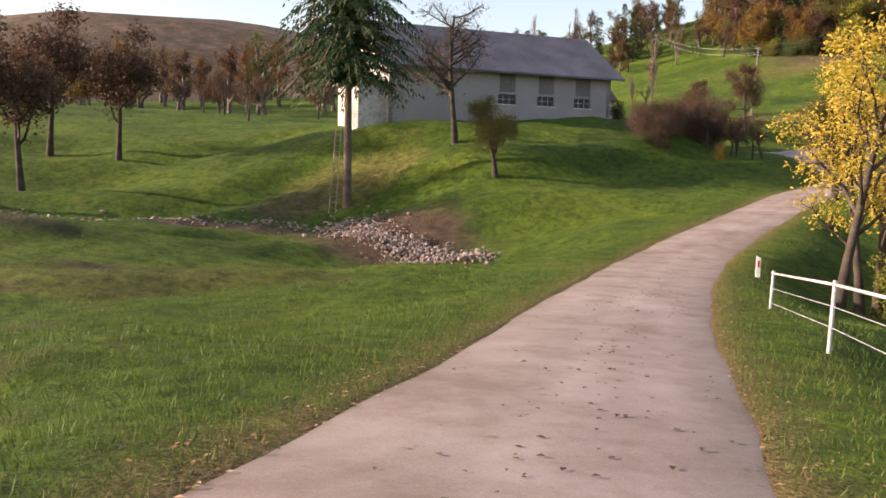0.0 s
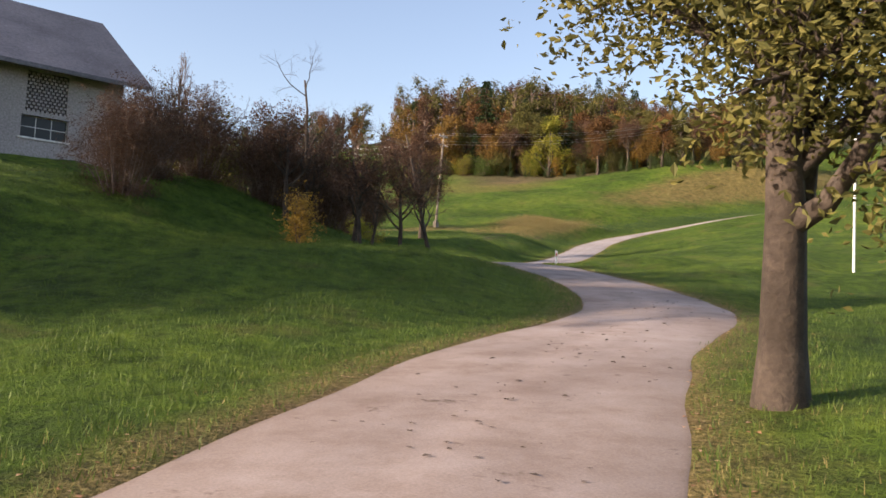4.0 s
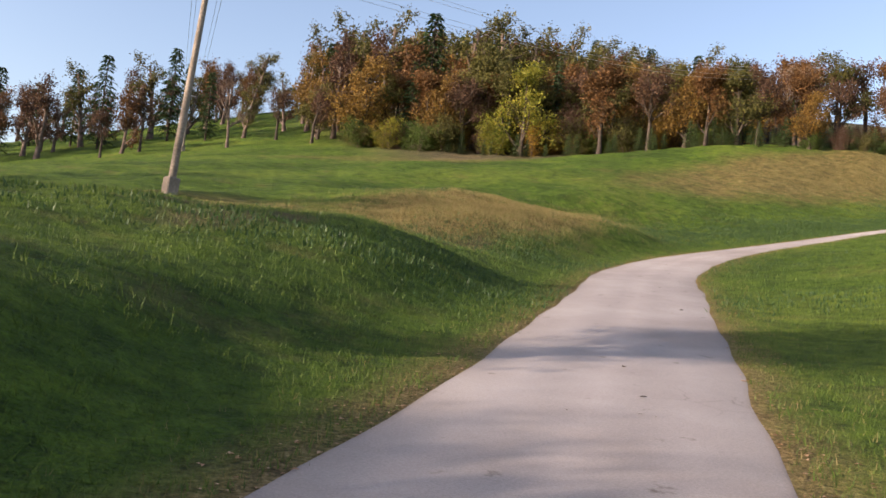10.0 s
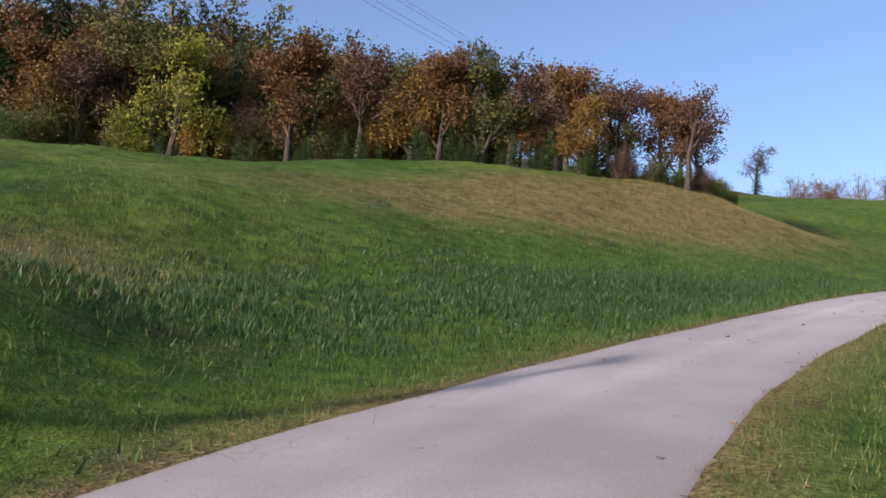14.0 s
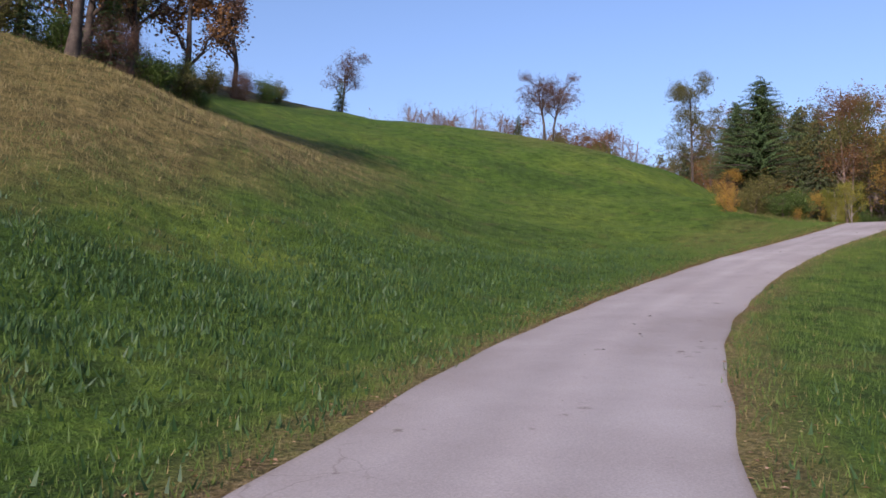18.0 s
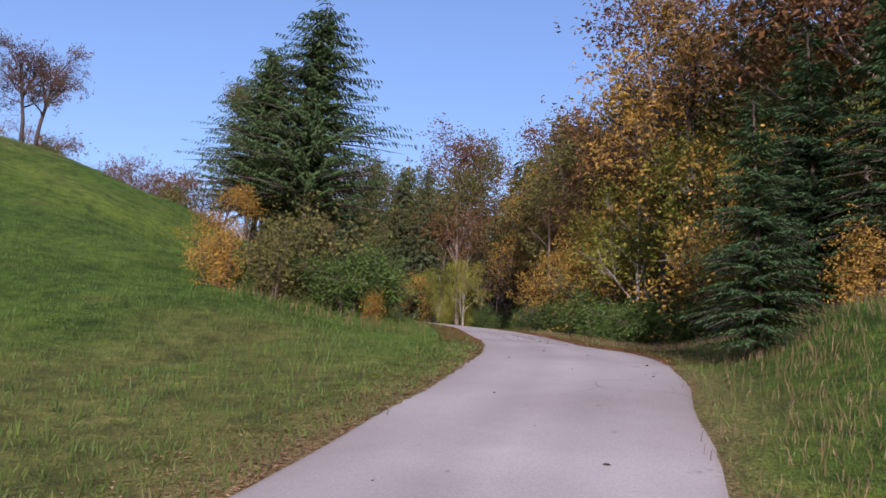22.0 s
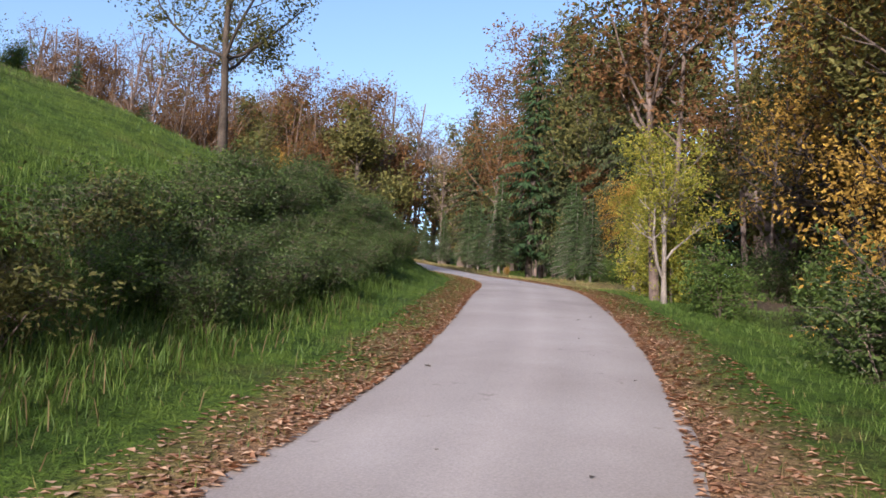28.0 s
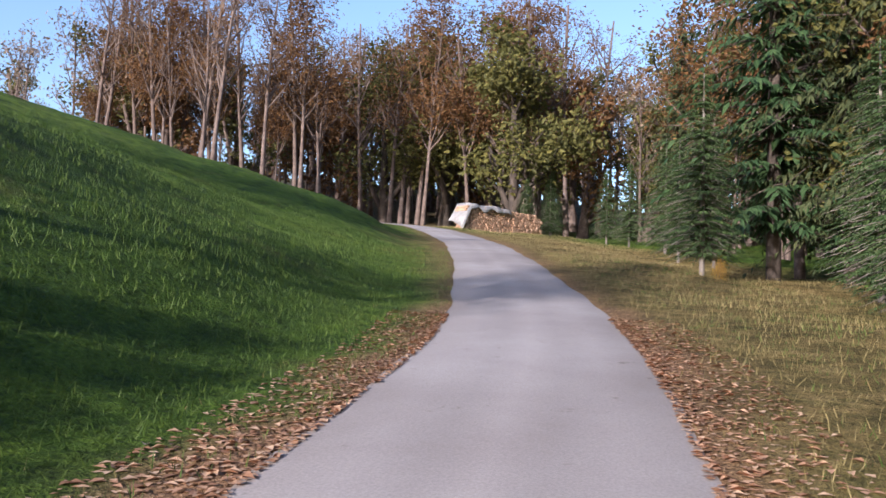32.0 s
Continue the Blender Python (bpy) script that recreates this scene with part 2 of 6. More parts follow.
HILL_EAST = [(107, 125.6, 18.7), (110, 140, 25.0), (127, 130.6, 24.3), (118, 121.5, 20.0), (135, 122, 23.9), (131.9, 121.6, 24.2), (128.5, 120.2, 23.1), (147, 152.9, 35.6), (153, 145, 35.4), (155, 141.8, 34.6), (153.5, 135.6, 32.3), (144, 120.7, 25.4), (150, 125.5, 28.4),
             (153, 123, 27.6), (140, 128, 28.3), (165, 134, 30.8), (160, 129, 29.3), (175, 157, 36.6), (187, 161, 36.4), (178, 143, 32.2), (196, 161, 35.6), (184, 146, 32.7), (169, 143, 32.9),
             (172, 170, 40.0), (150, 175, 42.0), (115, 175, 36.0), (85, 195, 36.0), (60, 215, 36.0), (120, 215, 50.0), (180, 215, 48.0), (230, 190, 42.0), (10, 210, 20.0), (235, 140, 36.0)]
CTRL = np.array(GULLY + BARN_TERRACE + RIGHT_SIDE + HILL + HILL_EAST, float)


def shift(line, off, half=None):
    t = np.gradient(line[:, :2], axis=0)
    t /= np.linalg.norm(t, axis=1)[:, None]
    return np.column_stack([line[:, 0] - t[:, 1] * off, line[:, 1] + t[:, 0] * off, line[:, 2]])


def tps_fit(p):
    n = len(p)
    r2 = ((p[:, None, :2] - p[None, :, :2]) ** 2).sum(2)
    k = 0.5 * r2 * np.log(r2 + 1e-9)
    a = np.zeros((n + 3, n + 3))
    a[:n, :n] = k + 0.6 * np.eye(n)
    a[:n, n] = a[n, :n] = 1
    a[:n, n + 1:] = p[:, :2]
    a[n + 1:, :n] = p[:, :2].T
    return np.linalg.solve(a, np.concatenate([p[:, 2], np.zeros(3)]))


_road_ctrl = np.vstack([shift(LINE, o)[8::12] for o in (-1.6, 1.6)] + [LANE[12::14]])
CTRL = np.vstack([CTRL, _road_ctrl])
_W = tps_fit(CTRL)


def nearest(x, y, line, chunk=4000):
    """Distance to a line, its height there, and the index of its nearest point."""
    d = np.empty(len(x)); k = np.empty(len(x), int)
    for i in range(0, len(x), chunk):
        q = (x[i:i + chunk, None] - line[None, :, 0]) ** 2 + (y[i:i + chunk, None] - line[None, :, 1]) ** 2
        k[i:i + chunk] = q.argmin(1)
        d[i:i + chunk] = np.sqrt(q.min(1))
    t = np.gradient(line, axis=0)[k]
    ex, ey = x - line[k, 0], y - line[k, 1]
    u = np.clip((ex * t[:, 0] + ey * t[:, 1]) / (t[:, 0] ** 2 + t[:, 1] ** 2), -0.6, 0.6)
    return np.hypot(ex - u * t[:, 0], ey - u * t[:, 1]), line[k, 2] + u * t[:, 2], k


def smooth(a, b, v):
    t = np.clip((v - a) / (b - a), 0, 1)
    return t * t * (3 - 2 * t)


def land(x, y, bed=True):
    """Height of the ground. bed: sunk under the road slab."""
    x, y = np.atleast_1d(np.asarray(x, float)), np.atleast_1d(np.asarray(y, float))
    z = np.zeros(len(x)); n = len(CTRL)
    xc, yc = np.clip(x, -75, 250), np.clip(y, -25, 230)
    for i in range(0, len(x), 4000):
        r2 = (xc[i:i + 4000, None] - CTRL[None, :, 0]) ** 2 + (yc[i:i + 4000, None] - CTRL[None, :, 1]) ** 2
        z[i:i + 4000] = (0.5 * r2 * np.log(r2 + 1e-9)) @ _W[:n] + _W[n] + _W[n + 1] * xc[i:i + 4000] + _W[n + 2] * yc[i:i + 4000]
    # far country: ridges beyond the valley
    far = np.hypot(x - xc, y - yc)
    ridge = 98 * np.exp(-((x + 210) / 260) ** 2 - ((y - 900) / 220) ** 2) + 76 * np.exp(-((x + 420) / 230) ** 2 - ((y - 760) / 250) ** 2) \
        + 60 * np.exp(-((x - 150) / 300) ** 2 - ((y - 800) / 200) ** 2)
    z = np.where(far > 0, z * np.exp(-far / 500) + ridge * smooth(60, 400, far), z)
    # small unevenness of the turf
    uneven = 0.10 * np.sin(x * 0.9 + 1.7 * np.sin(y * 0.31)) * np.sin(y * 0.77 + 1.3 * np.sin(x * 0.23)) + 0.05 * np.sin(x * 2.3 + y * 1.1) * np.sin(y * 1.9 - x * 0.7)
    swell = np.sin(0.62 * (y - 0.45 * x) + 1.6 * np.sin(0.17 * x + 0.11 * y)) + 0.6 * np.sin(0.95 * (y - 0.3 * x) + 2.1 * np.sin(0.23 * x) + 1)
    uneven = uneven + 0.19 * swell * smooth(75, 62, y) + 0.05 * swell
    d, rz, k = nearest(x, y, LINE)
    half = HALF[k]
    w = smooth(half + 0.1, half + 2.7, d)
    z = z * w + (rz - 0.012) * (1 - w) + uneven * smooth(half + 0.3, half + 4, d)
    d2, lz, _ = nearest(x, y, LANE)
    w2 = smooth(LANE_HALF, LANE_HALF + 2.2, d2)
    on = (d2 < LANE_HALF + 2.2) & (d > half + 0.4)
    z = np.where(on, z * w2 + (lz - 0.02) * (1 - w2), z)
    d3, az, ka = nearest(x, y, APRON)
    d3 = d3 - APRON_HALF[ka]
    w3 = smooth(0, 1.8, d3)
    on = (d3 < 1.8) & (d > half + 0.3) & (d2 > LANE_HALF + 0.2)
    z = np.where(on, z * w3 + (az - 0.02) * (1 - w3), z)
    if bed:
        z = np.where((d3 < 1.0) & (d >= half + 1.0) & (d2 >= LANE_HALF + 1.0), z - 0.22, z)
        z = np.where(d < half + 1.0, z - 0.22, z)
        z = np.where((d2 < LANE_HALF + 1.0) & (d >= half + 1.0), z - 0.22, z)
    return z
# ---- end land ----



def ground_at(x, y):
    return float(land([x], [y])[0])


def link_mesh(name, verts, faces, material, parent=None, label="", smooth_faces=False):
    me = bpy.data.meshes.new(name)
    me.from_pydata([tuple(v) for v in verts], [], [tuple(int(i) for i in q) for q in faces])
    if smooth_faces:
        me.shade_smooth()
    me.materials.append(material)
    ob = new(name, me)
    if parent is not None:
        ob.parent = parent
    if label:
        tagged(ob, label)
    return ob


def part(name, bm, material, parent, label=""):
    me = bpy.data.meshes.new(name)
    bm.to_mesh(me)
    bm.free()
    me.materials.append(material)
    ob = new(name, me)
    ob.parent = parent
    if label:
        tagged(ob, label)
    return ob


# ground sheet
def axis(lo, hi, fine_lo, fine_hi, step):
    mid = list(np.arange(fine_lo, fine_hi, step))
    left, right, s = [], [], step
    v = fine_lo
    while v > lo:
        s *= 1.22
        v -= s
        left.append(v)
    v, s = mid[-1], step
    while v < hi:
        s *= 1.22
        v += s
        right.append(v)
    return np.array(left[::-1] + mid + right)


GX = axis(-2200, 2400, -16, 214, 0.6)
GY = axis(-1500, 2600, -6, 172, 0.6)
gx, gy = np.meshgrid(GX, GY)
gz = land(gx.ravel(), gy.ravel())
nx, ny = len(GX), len(GY)
idx = np.arange(nx * ny).reshape(ny, nx)
quads = np.stack([idx[:-1, :-1], idx[:-1, 1:], idx[1:, 1:], idx[1:, :-1]], -1).reshape(-1, 4)
g_me = bpy.data.meshes.new("ground")
g_me.vertices.add(nx * ny)
g_me.vertices.foreach_set("co", np.column_stack([gx.ravel(), gy.ravel(), gz]).ravel())
g_me.loops.add(len(quads) * 4)
g_me.loops.foreach_set("vertex_index", quads.ravel())
g_me.polygons.add(len(quads))
g_me.polygons.foreach_set("loop_start", np.arange(len(quads)) * 4)
g_me.update()
g_me.shade_smooth()


def zone(me, name, values):
    me.attributes.new(name, "FLOAT", "POINT").data.foreach_set("value", np.asarray(values, np.float32))


def blob(px, py, wob, x, y, rx, ry, turn=0.0):
    c, s = math.cos(turn), math.sin(turn)
    u, v = (px - x) * c + (py - y) * s, -(px - x) * s + (py - y) * c
    return np.clip(1.6 - 1.6 * ((u / rx) ** 2 + (v / ry) ** 2) + 0.5 * (wob - 0.5), 0, 1)


def zones(me, px, py):
    """Which cover lies where: dry grass, fallen leaves, bare soil, woodland floor."""
    d, _, k = nearest(px, py, LINE)
    edge = d - HALF[k]
    side = np.sign(TAN[k, 0] * (py - LINE[k, 1]) - TAN[k, 1] * (px - LINE[k, 0]))
    wob = 0.5 + 0.5 * np.sin(px * 1.7 + 2 * np.sin(py * 0.9)) * np.sin(py * 1.3 + 1.5 * np.sin(px * 0.6))

    def at(*a):
        return blob(px, py, wob, *a)

    dry = np.maximum.reduce([at(53.0, 113.4, 13, 3.7, 0.66), 0.85 * at(93, 132.3, 29, 7.2, 0.2), 0.7 * at(38, 108, 9, 4, 0.3), at(184, 132.5, 22, 8.5, 0.74), 0.5 * at(118, 119, 8, 3, 0),
                             0.45 * at(60, 152, 14, 12, 0), 0.5 * at(-6, 55, 6, 4, 0.3), 0.95 * at(170, 124.5, 13, 3.6, 0.6), 0.4 * at(150, 136, 14, 8, 0), 0.35 * at(-8, 26, 8, 5, 0.4)])
    leafy = smooth(121, 128, px) * smooth(0.8, 0.2, edge + 0.4 * wob) * smooth(176, 166, px)
    leafy = np.maximum(leafy, 0.85 * smooth(0.85, 0.1, edge + 0.45 * wob) * (0.45 + 0.55 * wob))
    soil = np.maximum.reduce([at(-3.0, 43.2, 7.0, 5.0, 2.2), 0.9 * at(-12, 47, 8, 1.4, 0.05), 0.8 * at(48, 105.5, 3.5, 0.7, 0.9), 0.55 * at(-14, 22, 3, 1.5, 0.4), 0.7 * at(41, 98.5, 3.5, 0.9, 1.0), 0.5 * at(-9, 14, 2.5, 1.0, 0.5), 0.8 * at(-11, 29, 3.5, 1.2, 0.1), 0.7 * at(-18, 33, 4.0, 1.3, 0.2), 0.6 * at(-9.5, 51.5, 3.0, 2.2, 0.6), 0.8 * at(40.5, 101.5, 3.0, 0.8, 0.9)])
    woods = np.maximum.reduce([smooth(235, 300, np.hypot(px - 60, py - 90)), smooth(2.2, 5.0, edge) * (side < 0) * smooth(112, 120, px) * smooth(172, 162, px), smooth(150, 160, py) * smooth(58, 70, px) * 0.8])
    for nm, v in (("dry", dry), ("leafy", leafy), ("soil", soil), ("woods", woods)):
        zone(me, nm, v)


zones(g_me, gx.ravel(), gy.ravel())


def attr(nt, name):
    a = nt.nodes.new("ShaderNodeAttribute")
    a.attribute_name = name
    return a.outputs["Fac"]


m, nt, b = mat("turf", 0.9, 0.15)
big = noise_fac(nt, 0.12, 4, 0.6)
mid = noise_fac(nt, 1.3, 5, 0.65)
clump = noise_fac(nt, 3.2, 4, 0.7)
fine = noise_fac(nt, 22, 4, 0.7)
c_green = ramp(nt, big, [(0.3, (0.04, 0.078, 0.01)), (0.5, (0.07, 0.125, 0.015)), (0.7, (0.12, 0.17, 0.024))])
c_green = mixc(nt, 1.0, c_green, ramp(nt, mid, [(0.3, (0.55, 0.62, 0.5)), (0.55, (1.1, 1.1, 1.0)), (0.75, (1.6, 1.38, 1.2))]), "MULTIPLY")
c_green = mixc(nt, 1.0, c_green, ramp(nt, clump, [(0.32, (0.5, 0.55, 0.5)), (0.5, (1.0, 1.0, 1.0)), (0.68, (1.4, 1.3, 1.2))]), "MULTIPLY")
wilt = ramp(nt, noise_fac(nt, 0.45, 5, 0.7), [(0.56, (0, 0, 0)), (0.7, (0.55, 0.55, 0.55))])
c_green = mixc(nt, wilt, c_green, (0.16, 0.135, 0.045))
c_dry = ramp(nt, mid, [(0.3, (0.11, 0.085, 0.03)), (0.55, (0.23, 0.17, 0.065)), (0.75, (0.36, 0.28, 0.12))])
c_dry = mixc(nt, 1.0, c_dry, ramp(nt, clump, [(0.35, (0.55, 0.6, 0.5)), (0.6, (1.15, 1.1, 1.1))]), "MULTIPLY")
c_leaf = ramp(nt, fine, [(0.3, (0.12, 0.065, 0.035)), (0.5, (0.3, 0.17, 0.09)), (0.7, (0.46, 0.29, 0.17))])
c_soil = ramp(nt, mid, [(0.3, (0.05, 0.032, 0.022)), (0.6, (0.12, 0.08, 0.055)), (0.8, (0.2, 0.14, 0.1))])
c_wood = mixc(nt, 1.0, ramp(nt, fine, [(0.3, (0.05, 0.04, 0.025)), (0.55, (0.11, 0.08, 0.05)), (0.75, (0.19, 0.13, 0.075))]), ramp(nt, noise_fac(nt, 0.06, 6, 0.75), [(0.3, (0.45, 0.55, 0.6)), (0.5, (1.1, 1.1, 1.2)), (0.65, (2.0, 1.7, 1.8))]), "MULTIPLY")
col = mixc(nt, attr(nt, "dry"), c_green, c_dry)
col = mixc(nt, attr(nt, "woods"), col, c_wood)
col = mixc(nt, attr(nt, "leafy"), col, c_leaf)
col = mixc(nt, attr(nt, "soil"), col, c_soil)
col = mixc(nt, 1.0, col, ramp(nt, fine, [(0.25, (0.55, 0.55, 0.55)), (0.7, (1.3, 1.3, 1.3))]), "MULTIPLY")
nt.links.new(col, b.inputs["Base Color"])
tufts = node(nt, "ShaderNodeBump", Strength=0.9, Distance=0.28)
nt.links.new(clump, tufts.inputs["Height"])
blades_bump = node(nt, "ShaderNodeBump", Strength=0.9, Distance=0.1)
nt.links.new(fine, blades_bump.inputs["Height"])
nt.links.new(tufts.outputs["Normal"], blades_bump.inputs["Normal"])
nt.links.new(blades_bump.outputs["Normal"], b.inputs["Normal"])
M_TURF = m
g_me.materials.append(M_TURF)
ground = tagged(new("ground", g_me), "rolling green meadow with dry grass banks and leaf litter", "ground", kind="structure")


# road slab
def ribbon(name, line, half, material, thick=0.3, crown=0.03, lift=0.0, settle=False):
    n = len(line)
    t = np.gradient(line[:, :2], axis=0)
    t /= np.linalg.norm(t, axis=1)[:, None]
    half = np.broadcast_to(half, n)
    s = np.arange(n) * 0.5
    wl = half + 0.03 * np.sin(s * 0.7) + 0.025 * np.sin(s * 2.1 + 1)
    wr = half + 0.03 * np.sin(s * 0.8 + 2) + 0.025 * np.sin(s * 2.4)
    offs = [(-1, -thick), (-1, -0.015), (-0.93, 0), (-0.5, crown * 0.75), (0, crown), (0.5, crown * 0.75), (0.93, 0), (1, -0.015), (1, -thick)]
    v = []
    for o, dz in offs:
        w = wl if o > 0 else wr
        v.append(np.column_stack([line[:, 0] - t[:, 1] * o * w, line[:, 1] + t[:, 0] * o * w, line[:, 2] + dz + lift]))
    v = np.stack(v, 1).reshape(-1, 3)
    if settle:
        d, rz, k = nearest(v[:, 0], v[:, 1], LINE)
        w = smooth(HALF[k] - 0.2, HALF[k] + 2.5, d)
        dz = np.tile([q for _, q in offs], n)
        v[:, 2] = v[:, 2] * w + (rz + 0.012 + np.where(dz < -0.1, dz, 0)) * (1 - w) - 0.008 * (1 - w)
    m = len(offs)
    f = [(i * m + j, (i + 1) * m + j, (i + 1) * m + j + 1, i * m + j + 1) for i in range(n - 1) for j in range(m - 1)]
    f = [q[::-1] for q in f]
    ob = link_mesh(name, v, f, material, smooth_faces=True)
    across = np.tile([abs(o) for o, _ in offs], n)
    zone(ob.data, "across", across)
    zone(ob.data, "dirt", smooth(92, 66, v[:, 1]))
    return ob


m, nt, b = mat("asphalt", 0.85, 0.3)
big = noise_fac(nt, 0.35, 4, 0.6)
fine = noise_fac(nt, 60, 3, 0.7)
spots = noise_fac(nt, 2.2, 4, 0.75)
tone = ramp(nt, big, [(0.3, (0.25, 0.215, 0.2)), (0.5, (0.31, 0.275, 0.26)), (0.7, (0.37, 0.335, 0.32))])
tone = mixc(nt, 1.0, tone, ramp(nt, fine, [(0.3, (0.8, 0.8, 0.8)), (0.7, (1.12, 1.12, 1.12))]), "MULTIPLY")
tone = mixc(nt, 1.0, tone, ramp(nt, spots, [(0.27, (0.5, 0.46, 0.42)), (0.36, (1, 1, 1))]), "MULTIPLY")
rim = ramp(nt, attr(nt, "across"), [(0.0, (1.12, 1.12, 1.12)), (0.25, (0.98, 0.98, 0.98)), (0.55, (1.05, 1.05, 1.05)), (0.9, (0.93, 0.92, 0.9)), (1.0, (0.6, 0.52, 0.42))])
tone = mixc(nt, 1.0, tone, rim, "MULTIPLY")
muddy = mixc(nt, 1.0, tone, ramp(nt, noise_fac(nt, 0.8, 6, 0.7), [(0.35, (0.72, 0.6, 0.52)), (0.5, (0.95, 0.85, 0.78)), (0.65, (1.08, 1.0, 0.95))]), "MULTIPLY")
tone = mixc(nt, attr(nt, "dirt"), tone, muddy)
tc = nt.nodes.new("ShaderNodeTexCoord")
warp = node(nt, "ShaderNodeTexNoise", Scale=3.0, Detail=3)
nt.links.new(tc.outputs["Object"], warp.inputs["Vector"])
bent = nt.nodes.new("ShaderNodeVectorMath")
bent.operation = "MULTIPLY_ADD"
bent.inputs[1].default_value = (0.35, 0.35, 0.0)
nt.links.new(warp.outputs["Color"], bent.inputs[0])
nt.links.new(tc.outputs["Object"], bent.inputs[2])
cell = node(nt, "ShaderNodeTexVoronoi", Scale=1.6)
cell.feature = "DISTANCE_TO_EDGE"
nt.links.new(bent.outputs[0], cell.inputs["Vector"])
cracks = ramp(nt, cell.outputs["Distance"], [(0.002, (0.4, 0.37, 0.35)), (0.011, (1, 1, 1))])
where = ramp(nt, noise_fac(nt, 0.22, 2, 0.5), [(0.63, (0, 0, 0)), (0.7, (0.7, 0.7, 0.7))])
tone = mixc(nt, where, tone, mixc(nt, 1.0, tone, cracks, "MULTIPLY"))
nt.links.new(tone, b.inputs["Base Color"])
bump(nt, b, fine, 0.25, 0.01)
M_ROAD = m
road = tagged(ribbon("road", LINE, HALF, M_ROAD), "narrow pale worn asphalt farm road", "road", kind="structure")
lane = tagged(ribbon("road_lane", LANE, LANE_HALF, M_ROAD, lift=-0.004, settle=True), "side lane of worn asphalt leading to the farmhouse", "road", kind="structure")

mouth = tagged(ribbon("road_mouth", MOUTH, MOUTH_HALF, M_ROAD, lift=-0.012, settle=True), "worn asphalt in the middle of the junction", "road", kind="structure")
apron = tagged(ribbon("road_junction", APRON, APRON_HALF, M_ROAD, lift=0.004, settle=True), "widened asphalt where the lane meets the road", "road", kind="structure")


def verge(name, line, half, sign, label):
    """The strip of ground along one edge of a road, from under its rim out into the meadow."""
    n = len(line)
    t = np.gradient(line[:, :2], axis=0)
    t /= np.linalg.norm(t, axis=1)[:, None]
    half = np.broadcast_to(half, n)
    offs = [-0.34, -0.16, 0.1, 0.3, 0.6, 1.0, 1.45, 2.0, 2.3]
    s = np.arange(n)
    x = np.stack([line[:, 0] - t[:, 1] * sign * (half + o + (0.05 * np.sin(s * 0.9 + o) if o < 0.2 else 0)) for o in offs], 1).ravel()
    y = np.stack([line[:, 1] + t[:, 0] * sign * (half + o + (0.05 * np.sin(s * 0.9 + o) if o < 0.2 else 0)) for o in offs], 1).ravel()
    z = land(x, y, False) + np.tile([-0.1, 0.008, 0.016, 0.02, 0.02, 0.015, 0.012, 0.008, -0.1], n)
    m = len(offs)
    f = []
    dl = nearest(x, y, LANE)[0] - LANE_HALF
    da, _, ka = nearest(x, y, APRON)
    da = da - APRON_HALF[ka]
    dr, _, kr = nearest(x, y, LINE)
    dr = dr - HALF[kr]
    own = 0 if line is LINE else (1 if line is LANE else 2)
    dm = nearest(x, y, MOUTH)[0] - MOUTH_HALF
    over = np.minimum.reduce([q for i, q in enumerate((dr, dl, da)) if i != own] + [dm])
    for i in range(n - 1):
        for j in range(m - 1):
            q = (i * m + j, (i + 1) * m + j, (i + 1) * m + j + 1, i * m + j + 1)
            if max(over[c] for c in q) > -0.12:
                f.append(q if sign > 0 else q[::-1])
    z = np.where(over < 0.25, z - 0.05, z)
    v = np.column_stack([x, y, z])
    ob = link_mesh(name, v, [q[::-1] for q in f], M_TURF, smooth_faces=True)
    zones(ob.data, x, y)
    return tagged(ob, label, "verge", kind="structure")


verge("verge_left", LINE, HALF, 1, "grassy left verge with brown leaf litter")
verge("verge_right", LINE, HALF, -1, "grassy right verge with brown leaf litter")
verge("verge_lane_left", LANE, LANE_HALF, 1, "grass edge along the farm lane")
verge("verge_lane_right", LANE, LANE_HALF, -1, "grass edge along the farm lane")
verge("verge_junction", APRON, APRON_HALF, 1, "grass edge of the widened junction")


# plants -------------------------------------------------------------------
def tube(v, f, pts, radii, sides=6):
    """Adds a tapering tube along pts to the lists v and f."""
    base = len(v)
    pts = [Vector(p) for p in pts]
    for i, (p, r) in enumerate(zip(pts, radii)):
        d = (pts[min(i + 1, len(pts) - 1)] - pts[max(i - 1, 0)]).normalized()
        a = d.cross(Vector((0.31, 0.2, 0.93)))
        if a.length < 1e-3:
            a = d.cross(Vector((1, 0, 0)))
        a.normalize()
        c = d.cross(a)
        for k in range(sides):
            w = 2 * math.pi * k / sides
            v.append(p + (a * math.cos(w) + c * math.sin(w)) * r)
    for i in range(len(pts) - 1):
        for k in range(sides):
            q, n = base + i * sides, (k + 1) % sides
            f.append((q + k, q + n, q + sides + n, q + sides + k))
    f.append(tuple(base + (len(pts) - 1) * sides + k for k in range(sides)))


